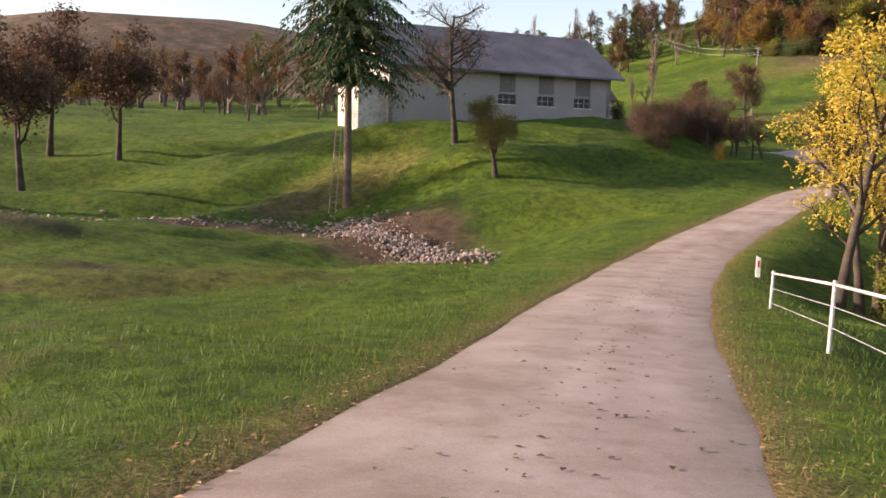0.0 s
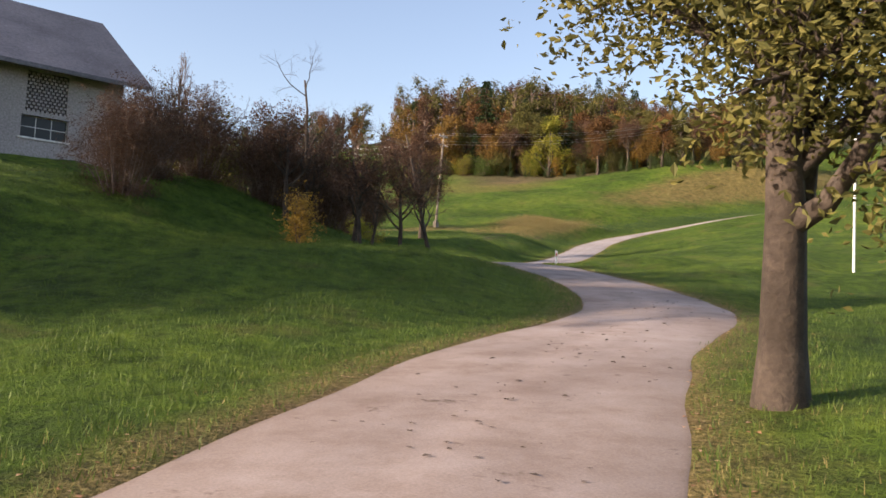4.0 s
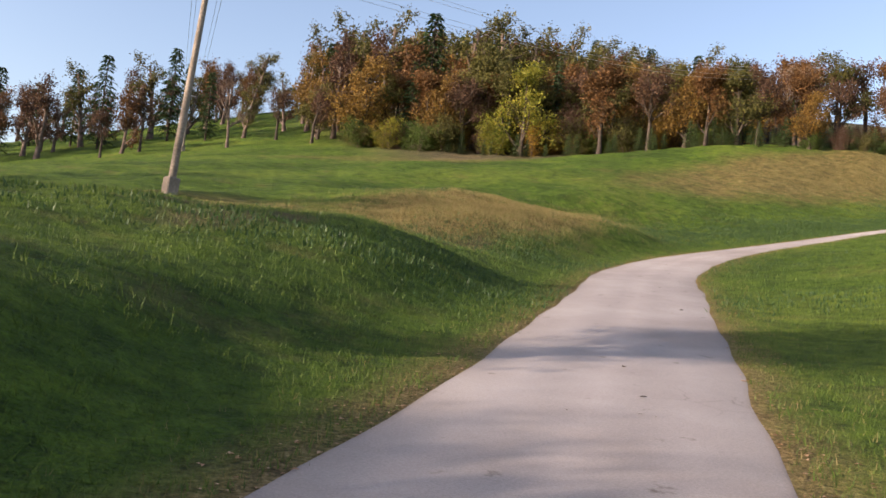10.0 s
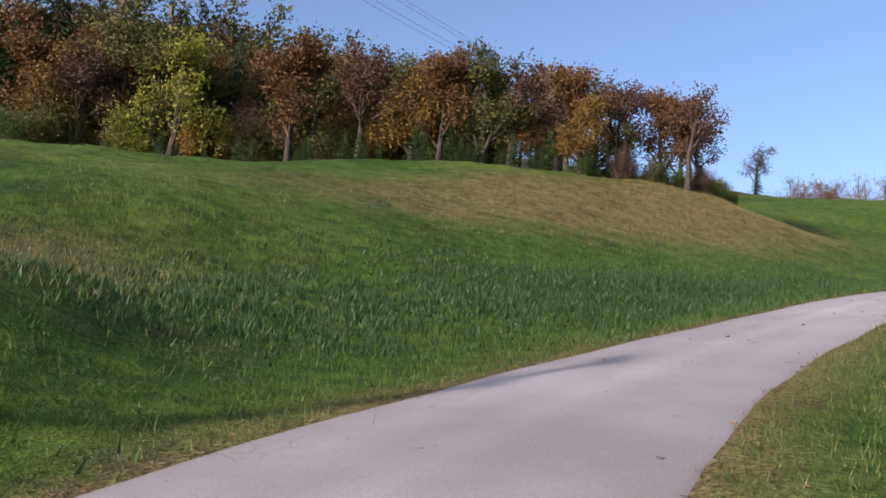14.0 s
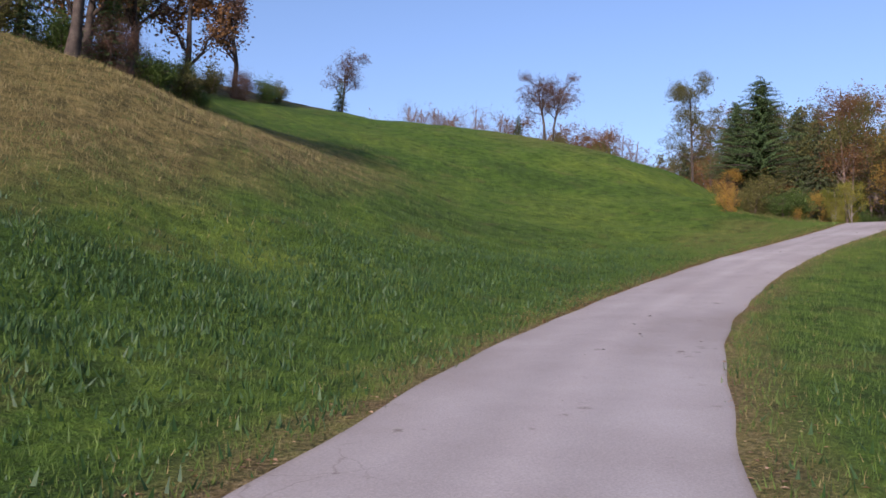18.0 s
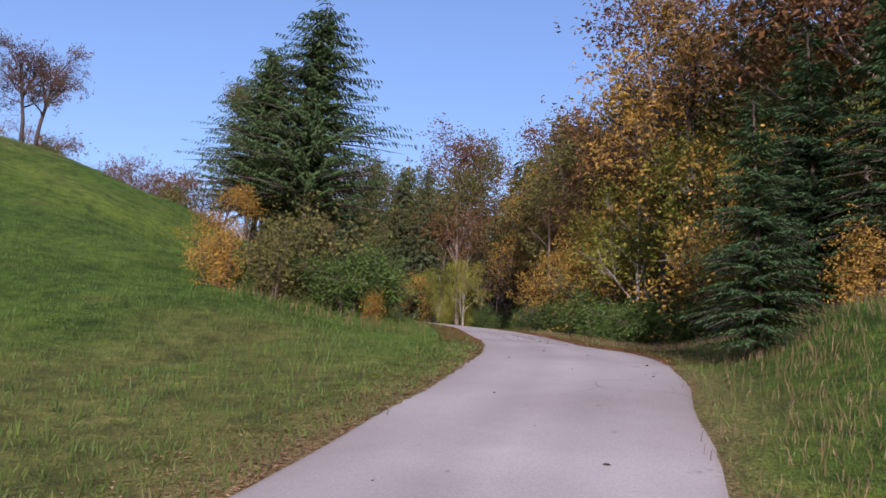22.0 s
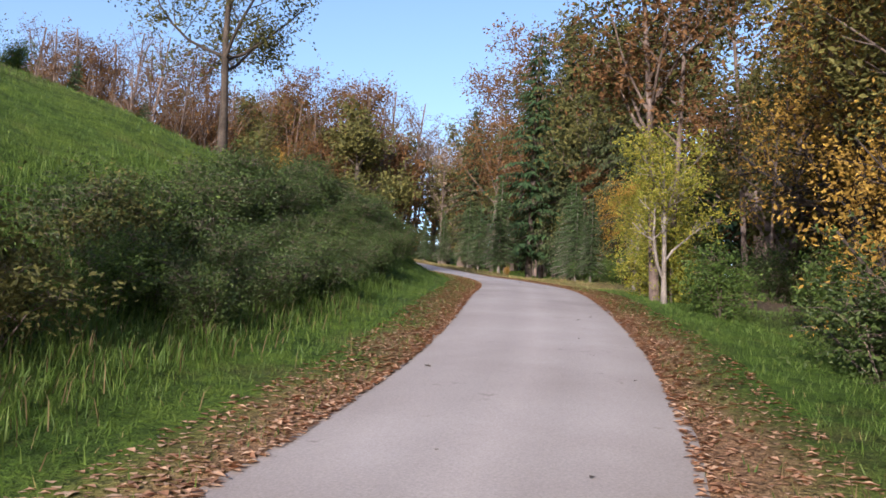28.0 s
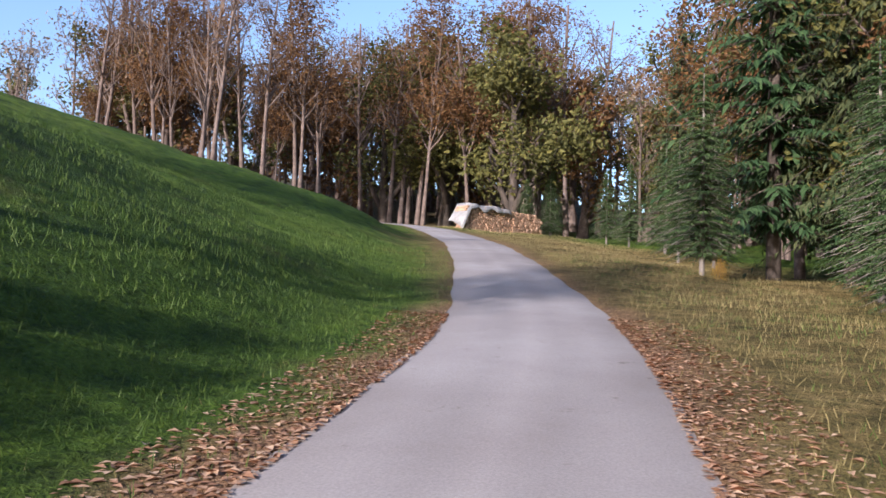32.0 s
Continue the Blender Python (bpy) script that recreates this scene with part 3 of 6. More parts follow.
def grow(rng, v, f, tips, start, way, length, radius, level, opts):
    """One limb with its side limbs; collects the places where leaves sit."""
    n = 5 if level < 2 else 3
    pts, p, d = [start], start.copy(), way.normalized()
    for i in range(n):
        d = (d + Vector((rng.gauss(0, 1), rng.gauss(0, 1), rng.gauss(0, 0.7))) * (opts["wiggle"] if level else opts["wiggle"] * 0.35) + Vector((0, 0, opts["up"] if level else 0.12))).normalized()
        p = p + d * (length / n)
        pts.append(p.copy())
    end = opts.get("end", 0.35)
    radii = [radius * (1 - (1 - end) * i / n) for i in range(n + 1)]
    if level == 0:
        radii[0] *= 1.35
    tube(v, f, pts, radii, (8, 5, 4, 3)[min(level, 3)])
    if level >= opts["levels"]:
        tips.extend(pts[1:])
        return
    if level >= opts["levels"] - 1:
        tips.extend(pts[2:])
    kids = opts["kids"][min(level, len(opts["kids"]) - 1)]
    for i in range(kids):
        u = rng.uniform(opts["bare"] if level == 0 else 0.25, 1.0)
        q = u * n
        j = min(int(q), n - 1)
        at = pts[j].lerp(pts[j + 1], q - j)
        along = (pts[j + 1] - pts[j]).normalized()
        turn = i * 2.4 + rng.uniform(-0.5, 0.5)
        side = along.orthogonal().normalized()
        side.rotate(Matrix.Rotation(turn, 3, along))
        spread = opts["spread"] * rng.uniform(0.8, 1.2)
        dirn = along * math.cos(spread) + side * math.sin(spread)
        taper = (1.15 - 0.55 * u) if level == 0 else (1.05 - 0.4 * u)
        grow(rng, v, f, tips, at, dirn, length * opts["ratio"] * taper * rng.uniform(0.8, 1.15), radii[j] * opts.get("thin", 0.55), level + 1, opts)


def leaves(rng, spots, count, size, spread, droop=0.0, slim=0.5):
    """Small bent leaf cards in loose sprays round the given spots."""
    g = np.random.default_rng(rng.randrange(1 << 30))
    spots = np.array(spots)
    per = 5
    n = count // per
    c = spots[g.integers(len(spots), size=n)] + g.normal(0, 1, (n, 3)) * (spread, spread, spread * 0.8) - (0, 0, droop)
    c = np.repeat(c, per, 0) + g.normal(0, 1, (n * per, 3)) * size * 1.5
    a = g.normal(0, 1, (n * per, 3)) * (1, 1, 0.7)
    a /= np.linalg.norm(a, axis=1)[:, None]
    b = np.cross(a, g.normal(0, 1, (n * per, 3)))
    b /= np.linalg.norm(b, axis=1)[:, None]
    s = size * g.uniform(0.55, 1.3, (n * per, 1))
    bend = np.cross(a, b) * s * 0.25
    v = np.stack([c - a * s, c + b * s * slim + bend, c + a * s, c - b * s * slim + bend], 1).reshape(-1, 3)
    k = np.arange(n * per)[:, None] * 4
    return v, np.concatenate([k + (0, 1, 2), k + (0, 2, 3)], 1).reshape(-1, 3)


def plant(name, label, category, trunk_data, crown_data, bark, leaf):
    """A tree as a thing: an empty with its trunk and its crown."""
    e = new(name)
    tagged(e, label, category)
    if trunk_data:
        link_mesh("trunk", *trunk_data, bark, e, smooth_faces=True)
    if crown_data and len(crown_data[0]):
        link_mesh("crown", *crown_data, leaf, e)
    return e


def broadleaf(seed, height, leaf, count, size, bark=M_BARK, name="tree", label="", spread=0.75, levels=2, kids=(9, 5, 4), ratio=0.5, bare=0.3, wiggle=0.16, up=0.06, fuzz=0.35, girth=0.028, droop=0.0, thin=0.55, end=0.35):
    rng = random.Random(seed)
    v, f, tips = [], [], []
    opts = dict(wiggle=wiggle, up=up, levels=levels, kids=kids, ratio=ratio, spread=spread, bare=bare, thin=thin, end=end)
    grow(rng, v, f, tips, Vector((0, 0, -0.25)), Vector((rng.gauss(0, 0.05), rng.gauss(0, 0.05), 1)), height * 0.8, height * girth, 0, opts)
    k = height / max(p.z for p in v)
    v = [p * k for p in v]
    tips = [p * k for p in tips]
    crown = leaves(rng, tips, count, size, fuzz, droop) if count else None
    return plant(name, label, "tree", (v, f), crown, bark, leaf)


def conifer(seed, height, leaf, width=0.2, name="spruce_tree", label="", bare=0.1, dense=1.0, droop=0.35, size=0.5, bark=M_BARK, ragged=0.25, hang=0.3, full=0.8):
    """A trunk with whorls of boughs; along each bough flat sprays of needles, hanging more or less."""
    rng = random.Random(seed)
    v, f = [], []
    tube(v, f, [(0, 0, -0.25), (0, 0, height * 0.5), (0, 0, height * 0.98)], [height * 0.014, height * 0.009, 0.02], 8)
    cv, cf = [], []
    z, w = height * bare, 0.0
    while z < height * 0.985:
        u = (z - height * bare) / (height * (1 - bare))
        reach = height * width * (1 - u) ** full * (0.6 + 0.4 * min(1, u * 6 + 0.3))
        n = max(4, int(7 * dense * (1 - 0.4 * u)))
        for i in range(n):
            w += 2.399
            r = reach * rng.uniform(1 - ragged, 1 + ragged) + 0.12
            d = Vector((math.cos(w), math.sin(w), 0))
            side = Vector((-d.y, d.x, 0))
            base = Vector((0, 0, z + rng.uniform(-0.2, 0.2)))
            tip_drop = droop * r * rng.uniform(0.6, 1.3)
            if r > 0.7:
                tube(v, f, [base, base + d * r * 0.5 + Vector((0, 0, -tip_drop * 0.25)), base + d * r * 0.9 + Vector((0, 0, -tip_drop * 0.8))], [0.012 * r + 0.008, 0.008 * r, 0.004], 3)
            steps = max(2, int(r / size * 2.0))
            for j in range(steps):
                q = (j + 0.7) / steps
                c = base + d * r * q + Vector((0, 0, -tip_drop * q * q + 0.12 * r * q))
                s = size * (1.2 - 0.6 * q) * rng.uniform(0.75, 1.25)
                for sg in (-1, 1, 0) if j == steps - 1 else (-1, 1):
                    e = (d * 0.7 + side * sg * rng.uniform(0.5, 1.1) + Vector((0, 0, -hang * rng.uniform(0.3, 1.7)))).normalized()
                    up = Vector((rng.gauss(0, 0.4), rng.gauss(0, 0.4), 1)).cross(e).normalized()
                    k = len(cv)
                    cv += [c, c + e * s * 0.5 + up * s * 0.19, c + e * s * 1.2 + Vector((0, 0, -0.25 * s)), c + e * s * 0.5 - up * s * 0.19]
                    cf += [(k, k + 1, k + 2), (k, k + 2, k + 3)]
        z += height * 0.03 / dense * (1.15 - 0.5 * u) + 0.06
    return plant(name, label, "tree", (v, f), (cv, cf), bark, leaf)


def bush(seed, w, h, leaf, count, size, name="bush", label="", stems=7, bark=M_TWIG, twigs=4, fuzz=0.1, low=0.2):
    rng = random.Random(seed)
    v, f, spots = [], [], []
    for i in range(stems):
        a = rng.uniform(0, 6.3)
        r = rng.uniform(0.05, 0.5) * w
        top = Vector((math.cos(a) * r, math.sin(a) * r, h * rng.uniform(0.5, 1.0) * (1.05 - 0.5 * (2 * r / w) ** 2)))
        foot = Vector((math.cos(a) * r * 0.35, math.sin(a) * r * 0.35, -0.15))
        midp = foot.lerp(top, 0.5) + Vector((rng.gauss(0, 0.1), rng.gauss(0, 0.1), h * 0.1))
        tube(v, f, [foot, midp, top], [0.016 * h ** 0.5, 0.011 * h ** 0.5, 0.005], 4)
        for q in (low, 0.4, 0.6, 0.75, 0.88, 1.0):
            at = foot.lerp(midp, q * 2) if q < 0.5 else midp.lerp(top, q * 2 - 1)
            spots.append(at)
            for s in range(twigs):
                e = at + Vector((rng.gauss(0, w * 0.13), rng.gauss(0, w * 0.13), abs(rng.gauss(0, h * 0.11)) - 0.03 * h))
                tube(v, f, [at, at.lerp(e, 0.5) + Vector((0, 0, 0.04 * h)), e], [0.008, 0.006, 0.003], 3)
                spots += [e, at.lerp(e, 0.6)]
    crown = leaves(rng, spots, count, size, w * fuzz) if count else None
    return plant(name, label, "bush", (v, f), crown, bark, leaf)


def place(proto, x, y, scale=1.0, turn=0.0, lean=(0, 0), sink=0.0, label="", group="", first=[]):
    """Sets a copy of a plant on the ground."""
    ob = copy_thing(proto, Matrix.Identity(4))
    ob.matrix_basis = Matrix.Translation((x, y, ground_at(x, y) - sink)) @ Euler((lean[0], lean[1], turn)).to_matrix().to_4x4() @ Matrix.Scale(scale, 4)
    if label or group:
        tagged(ob, label, group=group)
    return ob


def discard(*protos):
    for p in protos:
        for o in (*p.children_recursive, p):
            bpy.data.objects.remove(o)


def gather(protos, spots):
    """Joins copies of plants, given as (pattern, x, y, scale, turn), into vertex, face and material lists."""
    cos, loops, sizes, mats, slots, base = [], [], [], [], [], 0
    cache = {}
    for proto, x, y, s, turn in spots:
        c, q = math.cos(turn) * s, math.sin(turn) * s
        z = ground_at(x, y)
        for ch in proto.children:
            me = ch.data
            if me.name not in cache:
                co = np.empty(len(me.vertices) * 3, np.float32)
                me.vertices.foreach_get("co", co)
                lv = np.empty(len(me.loops), np.int32)
                me.loops.foreach_get("vertex_index", lv)
                lt = np.empty(len(me.polygons), np.int32)
                me.polygons.foreach_get("loop_total", lt)
                cache[me.name] = co.reshape(-1, 3), lv, lt
            co, lv, lt = cache[me.name]
            if me.materials[0] not in slots:
                slots.append(me.materials[0])
            cos.append(np.column_stack([co[:, 0] * c - co[:, 1] * q + x, co[:, 0] * q + co[:, 1] * c + y, co[:, 2] * s + z]))
            loops.append(lv + base)
            sizes.append(lt)
            mats.append(np.full(len(lt), slots.index(me.materials[0]), np.int32))
            base += len(co)
    return np.vstack(cos), np.concatenate(loops), np.concatenate(sizes), np.concatenate(mats), slots


def stuff_mesh(name, data, label, category):
    co, lv, lt, mi, slots = data
    me = bpy.data.meshes.new(name)
    me.vertices.add(len(co))
    me.vertices.foreach_set("co", co.astype(np.float32).ravel())
    me.loops.add(len(lv))
    me.loops.foreach_set("vertex_index", lv.astype(np.int32))
    me.polygons.add(len(lt))
    me.polygons.foreach_set("loop_start", np.concatenate([[0], np.cumsum(lt)[:-1]]).astype(np.int32))
    for m in slots:
        me.materials.append(m)
    me.polygons.foreach_set("material_index", mi)
    me.update()
    return tagged(new(name, me), label, category, kind="stuff")


# plant patterns -----------------------------------------------------------
rust = broadleaf(11, 13, M_RUST, 5200, 0.22, label="rust-brown autumn broadleaf tree at the wood's edge", bare=0.12, fuzz=0.6)
gold = broadleaf(12, 12, M_AMBER, 5200, 0.21, label="golden-orange autumn broadleaf tree at the wood's edge", bare=0.1, fuzz=0.6)
olive = broadleaf(13, 14, M_OLIVE, 5200, 0.22, label="olive-green fading broadleaf tree in the wood", bare=0.12, fuzz=0.6)
ygreen = broadleaf(14, 12, M_YGREEN, 4400, 0.2, label="yellow-green broadleaf tree leafed down to the ground", bare=0.08, fuzz=0.5)
brown = broadleaf(15, 13, M_BROWN, 2600, 0.2, label="thin brown-leaved tree in late autumn", bare=0.3, fuzz=0.5)
pale = broadleaf(16, 14, M_PALE, 1200, 0.16, bark=M_TWIG, label="nearly bare pinkish tree at the skyline", bare=0.3, fuzz=0.4, levels=3, kids=(9, 5, 3), girth=0.02)
naked = broadleaf(17, 12, M_PALE, 0, 0.2, bark=M_TWIG, label="bare leafless tree with fine branches", bare=0.3, levels=3, kids=(10, 6, 4), girth=0.02)
spruce = conifer(21, 15, M_NEEDLE, 0.2, label="dark green spruce in the wood", hang=0.6, size=0.4)
spruce_b = conifer(22, 13, M_NEEDLE, 0.2, label="dark spruce with drooping boughs", ragged=0.35)
spruce_y = conifer(23, 4, M_NEEDLE_Y, 0.25, label="young blue-green spruce at the meadow's edge", size=0.2)
droopy = conifer(24, 17, M_LARCH, 0.2, label="tall olive spruce with hanging twigs", droop=0.45, ragged=0.5, hang=1.0, size=0.34, dense=1.2, full=0.65)
far_rust = broadleaf(18, 13, M_RUST, 2600, 0.21, bark=M_TWIG, label="rust-brown tree of the far wood", bare=0.1, fuzz=0.45, levels=2, kids=(12, 3), ratio=0.36)
far_gold = broadleaf(19, 12, M_AMBER, 2600, 0.21, bark=M_TWIG, label="golden tree of the far wood", bare=0.08, fuzz=0.45, levels=2, kids=(12, 3), ratio=0.36)
far_olive = broadleaf(20, 14, M_OLIVE, 2600, 0.21, bark=M_TWIG, label="olive tree of the far wood", bare=0.1, fuzz=0.45, levels=2, kids=(12, 3), ratio=0.36)
far_brown = broadleaf(27, 13, M_BROWN, 2200, 0.2, bark=M_TWIG, label="brown tree of the far wood", bare=0.15, fuzz=0.4, levels=2, kids=(12, 3), ratio=0.34)
far_bare = broadleaf(28, 15, M_PALE, 500, 0.16, bark=M_TWIG, label="thin bare beech of the far wood", bare=0.3, fuzz=0.5, levels=2, kids=(14, 5), ratio=0.28, spread=0.6, girth=0.008, wiggle=0.07)
far_spruce = conifer(29, 16, M_NEEDLE, 0.17, label="dark spruce of the far wood", size=1.0, dense=0.75, ragged=0.35)
protos = [far_rust, far_gold, far_olive, far_brown, far_bare, far_spruce, rust, gold, olive, ygreen, brown, pale, naked, spruce, spruce_b, spruce_y, droopy]
rng = random.Random(5)


def stand(kinds, area, count, lo=0.8, hi=1.2, gap=2.2, group="trees of the wood", far="", taper=None):
    """Fills an area, given as x0, y0, x1, y1 and a test, with trees of mixed kinds."""
    (x0, y0, x1, y1), inside = area
    done, tries, spots = [], 0, []
    while len(done) < count and tries < count * 40:
        tries += 1
        x, y = rng.uniform(x0, x1), rng.uniform(y0, y1)
        if not inside(x, y) or any((x - a) ** 2 + (y - b) ** 2 < gap * gap for a, b in done):
            continue
        done.append((x, y))
        spec = (rng.choice(kinds), x, y, rng.uniform(lo, hi) * (taper(x) if taper else 1.0), rng.uniform(0, 6.3))
        if far:
            spots.append(spec)
        else:
            place(*spec, group=group)
    if far:
        stuff_mesh("wood", gather(kinds, spots), far, "wood")


# wood on the hill to the north
def hill_wood(x, y):
    return y > 176 - 0.62 * (x - 61) + 1.5 * math.sin(x * 0.4) if x < 88 else y > 159 - 0.55 * (x - 88)


stand([gold, rust, olive, olive, gold, olive, rust, olive, brown, spruce], ((61, 138, 104, 176), lambda x, y: hill_wood(x, y) and not hill_wood(x, y - 9)), 72, 0.5, 0.85, 1.9, taper=lambda x: 1.0 - 0.3 * max(0.0, min(1.0, (x - 82) / 20)))
stand([far_olive, far_rust, far_spruce, far_brown, far_gold, far_olive, far_brown], ((60, 148, 112, 205), lambda x, y: hill_wood(x, y - 7)), 150, 0.75, 1.08, 2.3, far="dense mixed autumn wood covering the hill", taper=lambda x: 1.0 - 0.3 * max(0.0, min(1.0, (x - 82) / 20)))

# barn ---------------------------------------------------------------------
M_ROOF = two_scale("grey_roof_sheet", (0.09, 0.085, 0.095), (0.13, 0.125, 0.14), (0.18, 0.17, 0.185), 0.4, 9, 0.7, 0.3, 0.02)
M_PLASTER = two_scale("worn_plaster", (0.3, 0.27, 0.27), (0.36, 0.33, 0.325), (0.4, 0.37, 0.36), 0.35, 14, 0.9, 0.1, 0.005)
M_WHITE = two_scale("white_wall", (0.42, 0.39, 0.37), (0.53, 0.5, 0.48), (0.6, 0.57, 0.55), 0.4, 3, 0.9, 0.2, 0.01)
M_DARKWOOD = two_scale("dark_wood", (0.035, 0.025, 0.02), (0.06, 0.043, 0.033), (0.1, 0.075, 0.06), 1.0, 15, 0.85, 0.4, 0.01)
M_WOOD = two_scale("grey_wood", (0.14, 0.115, 0.09), (0.24, 0.2, 0.16), (0.34, 0.29, 0.24), 1.0, 15, 0.85, 0.4, 0.01)
M_TILE = two_scale("brown_roof_tiles", (0.05, 0.035, 0.03), (0.085, 0.06, 0.052), (0.12, 0.09, 0.08), 0.5, 7, 0.8, 0.5, 0.03)
M_FRAME = two_scale("white_paint", (0.6, 0.6, 0.58), (0.72, 0.72, 0.7), (0.8, 0.8, 0.78), 1.0, 10, 0.6, 0.1, 0.005)
M_PINK = two_scale("pink_plaster", (0.5, 0.36, 0.32), (0.6, 0.44, 0.39), (0.68, 0.52, 0.46), 0.4, 6, 0.9, 0.2, 0.01)
m, nt, b = mat("window_glass", 0.2, 0.25)
b.inputs["Base Color"].default_value = (0.02, 0.025, 0.03, 1)
M_GLASS = m


def box(bm, lo, hi, m=Matrix.Identity(4)):
    (x0, y0, z0), (x1, y1, z1) = lo, hi
    vs = [bm.verts.new(m @ Vector(p)) for p in ((x0, y0, z0), (x1, y0, z0), (x1, y1, z0), (x0, y1, z0), (x0, y0, z1), (x1, y0, z1), (x1, y1, z1), (x0, y1, z1))]
    for q in ((3, 2, 1, 0), (4, 5, 6, 7), (0, 1, 5, 4), (1, 2, 6, 5), (2, 3, 7, 6), (3, 0, 4, 7)):
        bm.faces.new([vs[i] for i in q])


def boxpart(name, lo, hi, material, parent, label="", bevel=0.0):
    bm = bmesh.new()
    box(bm, lo, hi)
    if bevel:
        bmesh.ops.bevel(bm, geom=bm.edges[:], offset=bevel, segments=1, affect="EDGES")
    return part(name, bm, material, parent, label)


def wall_with_holes(name, length, z0, z1, thick, holes, material, parent, label=""):
    """A wall along local x with rectangular openings (x0, x1, z0, z1) cut through it."""
    xs = sorted({0, length, *[h[0] for h in holes], *[h[1] for h in holes]})
    zs = sorted({z0, z1, *[h[2] for h in holes], *[h[3] for h in holes]})
    bm = bmesh.new()
    for xa, xb in zip(xs, xs[1:]):
        for za, zb in zip(zs, zs[1:]):
            if any(h[0] - 1e-6 <= xa and xb <= h[1] + 1e-6 and h[2] - 1e-6 <= za and zb <= h[3] + 1e-6 for h in holes):
                continue
            box(bm, (xa, 0, za), (xb, thick, zb))
    bmesh.ops.remove_doubles(bm, verts=bm.verts, dist=1e-4)
    seen, dup = {}, []
    for fc in bm.faces:
        key = tuple(round(c, 3) for c in fc.calc_center_median())
        if key in seen:
            dup += [fc, seen[key]]
        seen[key] = fc
    bmesh.ops.delete(bm, geom=list(set(dup)), context="FACES")
    return part(name, bm, material, parent, label)


def window_unit(parent, x0, x1, z0, z1, y=0.12, bars=1, material=M_FRAME, sill=True, slim=0.06, rail=False):
    w = new("window")
    w.parent = parent
    f = slim
    bm = bmesh.new()
    for lo, hi in (((x0, y, z0), (x0 + f, y + 0.06, z1)), ((x1 - f, y, z0), (x1, y + 0.06, z1)), ((x0 + f, y, z0), (x1 - f, y + 0.06, z0 + f)), ((x0 + f, y, z1 - f), (x1 - f, y + 0.06, z1))):
        box(bm, lo, hi)
    for i in range(bars):
        c = x0 + (x1 - x0) * (i + 1) / (bars + 1)
        box(bm, (c - f / 2, y, z0 + f), (c + f / 2, y + 0.05, z1 - f))
    if rail:
        box(bm, (x0 + f, y - 0.01, (z0 + z1) / 2 - f / 2), (x1 - f, y + 0.045, (z0 + z1) / 2 + f / 2))
    part("window_frame", bm, material, w)
    boxpart("pane", (x0 + f, y + 0.02, z0 + f), (x1 - f, y + 0.03, z1 - f), M_GLASS, w)
    if sill:
        boxpart("window_sill", (x0 - 0.08, -0.05, z0 - 0.06), (x1 + 0.08, 0.1, z0), material, w)
    return w


def gable_roof(parent, length, depth, eave, ridge, over, material, hip=0.0, thick=0.16, label=""):
    """Roof sheets over a rectangle; hip: how far each ridge end is drawn in."""
    for s in (0, 1):
        bm = bmesh.new()
        slope = (ridge - eave) / (depth / 2)
        y0, z0 = (-over, eave - over * slope) if s == 0 else (depth + over, eave - over * slope)
        pts = [(-over, y0, z0), (length + over, y0, z0), (length + over - hip * 0.0, depth / 2 + (0.0), ridge), (-over, depth / 2, ridge)]
        if hip:
            zc = ridge - hip * slope
            yc = depth / 2 - hip if s == 0 else depth / 2 + hip
            pts = [(-over, y0, z0), (length + over, y0, z0), (length + over, yc, zc), (length + over - hip, depth / 2, ridge), (-over + hip, depth / 2, ridge), (-over, yc, zc)]
        if s:
            pts = pts[::-1]
        low = [bm.verts.new(p) for p in pts]
        top = [bm.verts.new((p[0], p[1], p[2] + thick)) for p in pts]
        bm.faces.new(top)
        bm.faces.new(low[::-1])
        for i in range(len(pts)):
            j = (i + 1) % len(pts)
            bm.faces.new((low[i], low[j], top[j], top[i]))
        part("roof", bm, material, parent, label)
    if hip:
        slope = (ridge - eave) / (depth / 2)
        zc = ridge - hip * slope
        for xa, xb in ((-over, -over + hip), (length + over, length + over - hip)):
            bm = bmesh.new()
            tri = [(xa, depth / 2 - hip, zc), (xa, depth / 2 + hip, zc), (xb, depth / 2, ridge)]
            low = [bm.verts.new((x, y, z + 0.004)) for x, y, z in tri]
            top = [bm.verts.new((x, y, z + thick)) for x, y, z in tri]
            bm.faces.new(low)
            bm.faces.new(top[::-1])
            for i in range(3):
                j = (i + 1) % 3
                bm.faces.new((low[i], top[i], top[j], low[j]))
            part("roof", bm, material, parent, "half-hipped roof end")


def gable_wall(name, x, depth, z0, eave, ridge, thick, material, parent, label=""):
    bm = bmesh.new()
    prof = [(0.0, z0), (depth, z0), (depth, eave), (depth / 2, ridge), (0.0, eave)]
    a = [bm.verts.new((x, y, z)) for y, z in prof]
    c = [bm.verts.new((x + thick, y, z)) for y, z in prof]
    bm.faces.new(a[::-1])
    bm.faces.new(c)
    for i in range(5):
        j = (i + 1) % 5
        bm.faces.new((a[i], a[j], c[j], c[i]))
    return part(name, bm, material, parent, label)


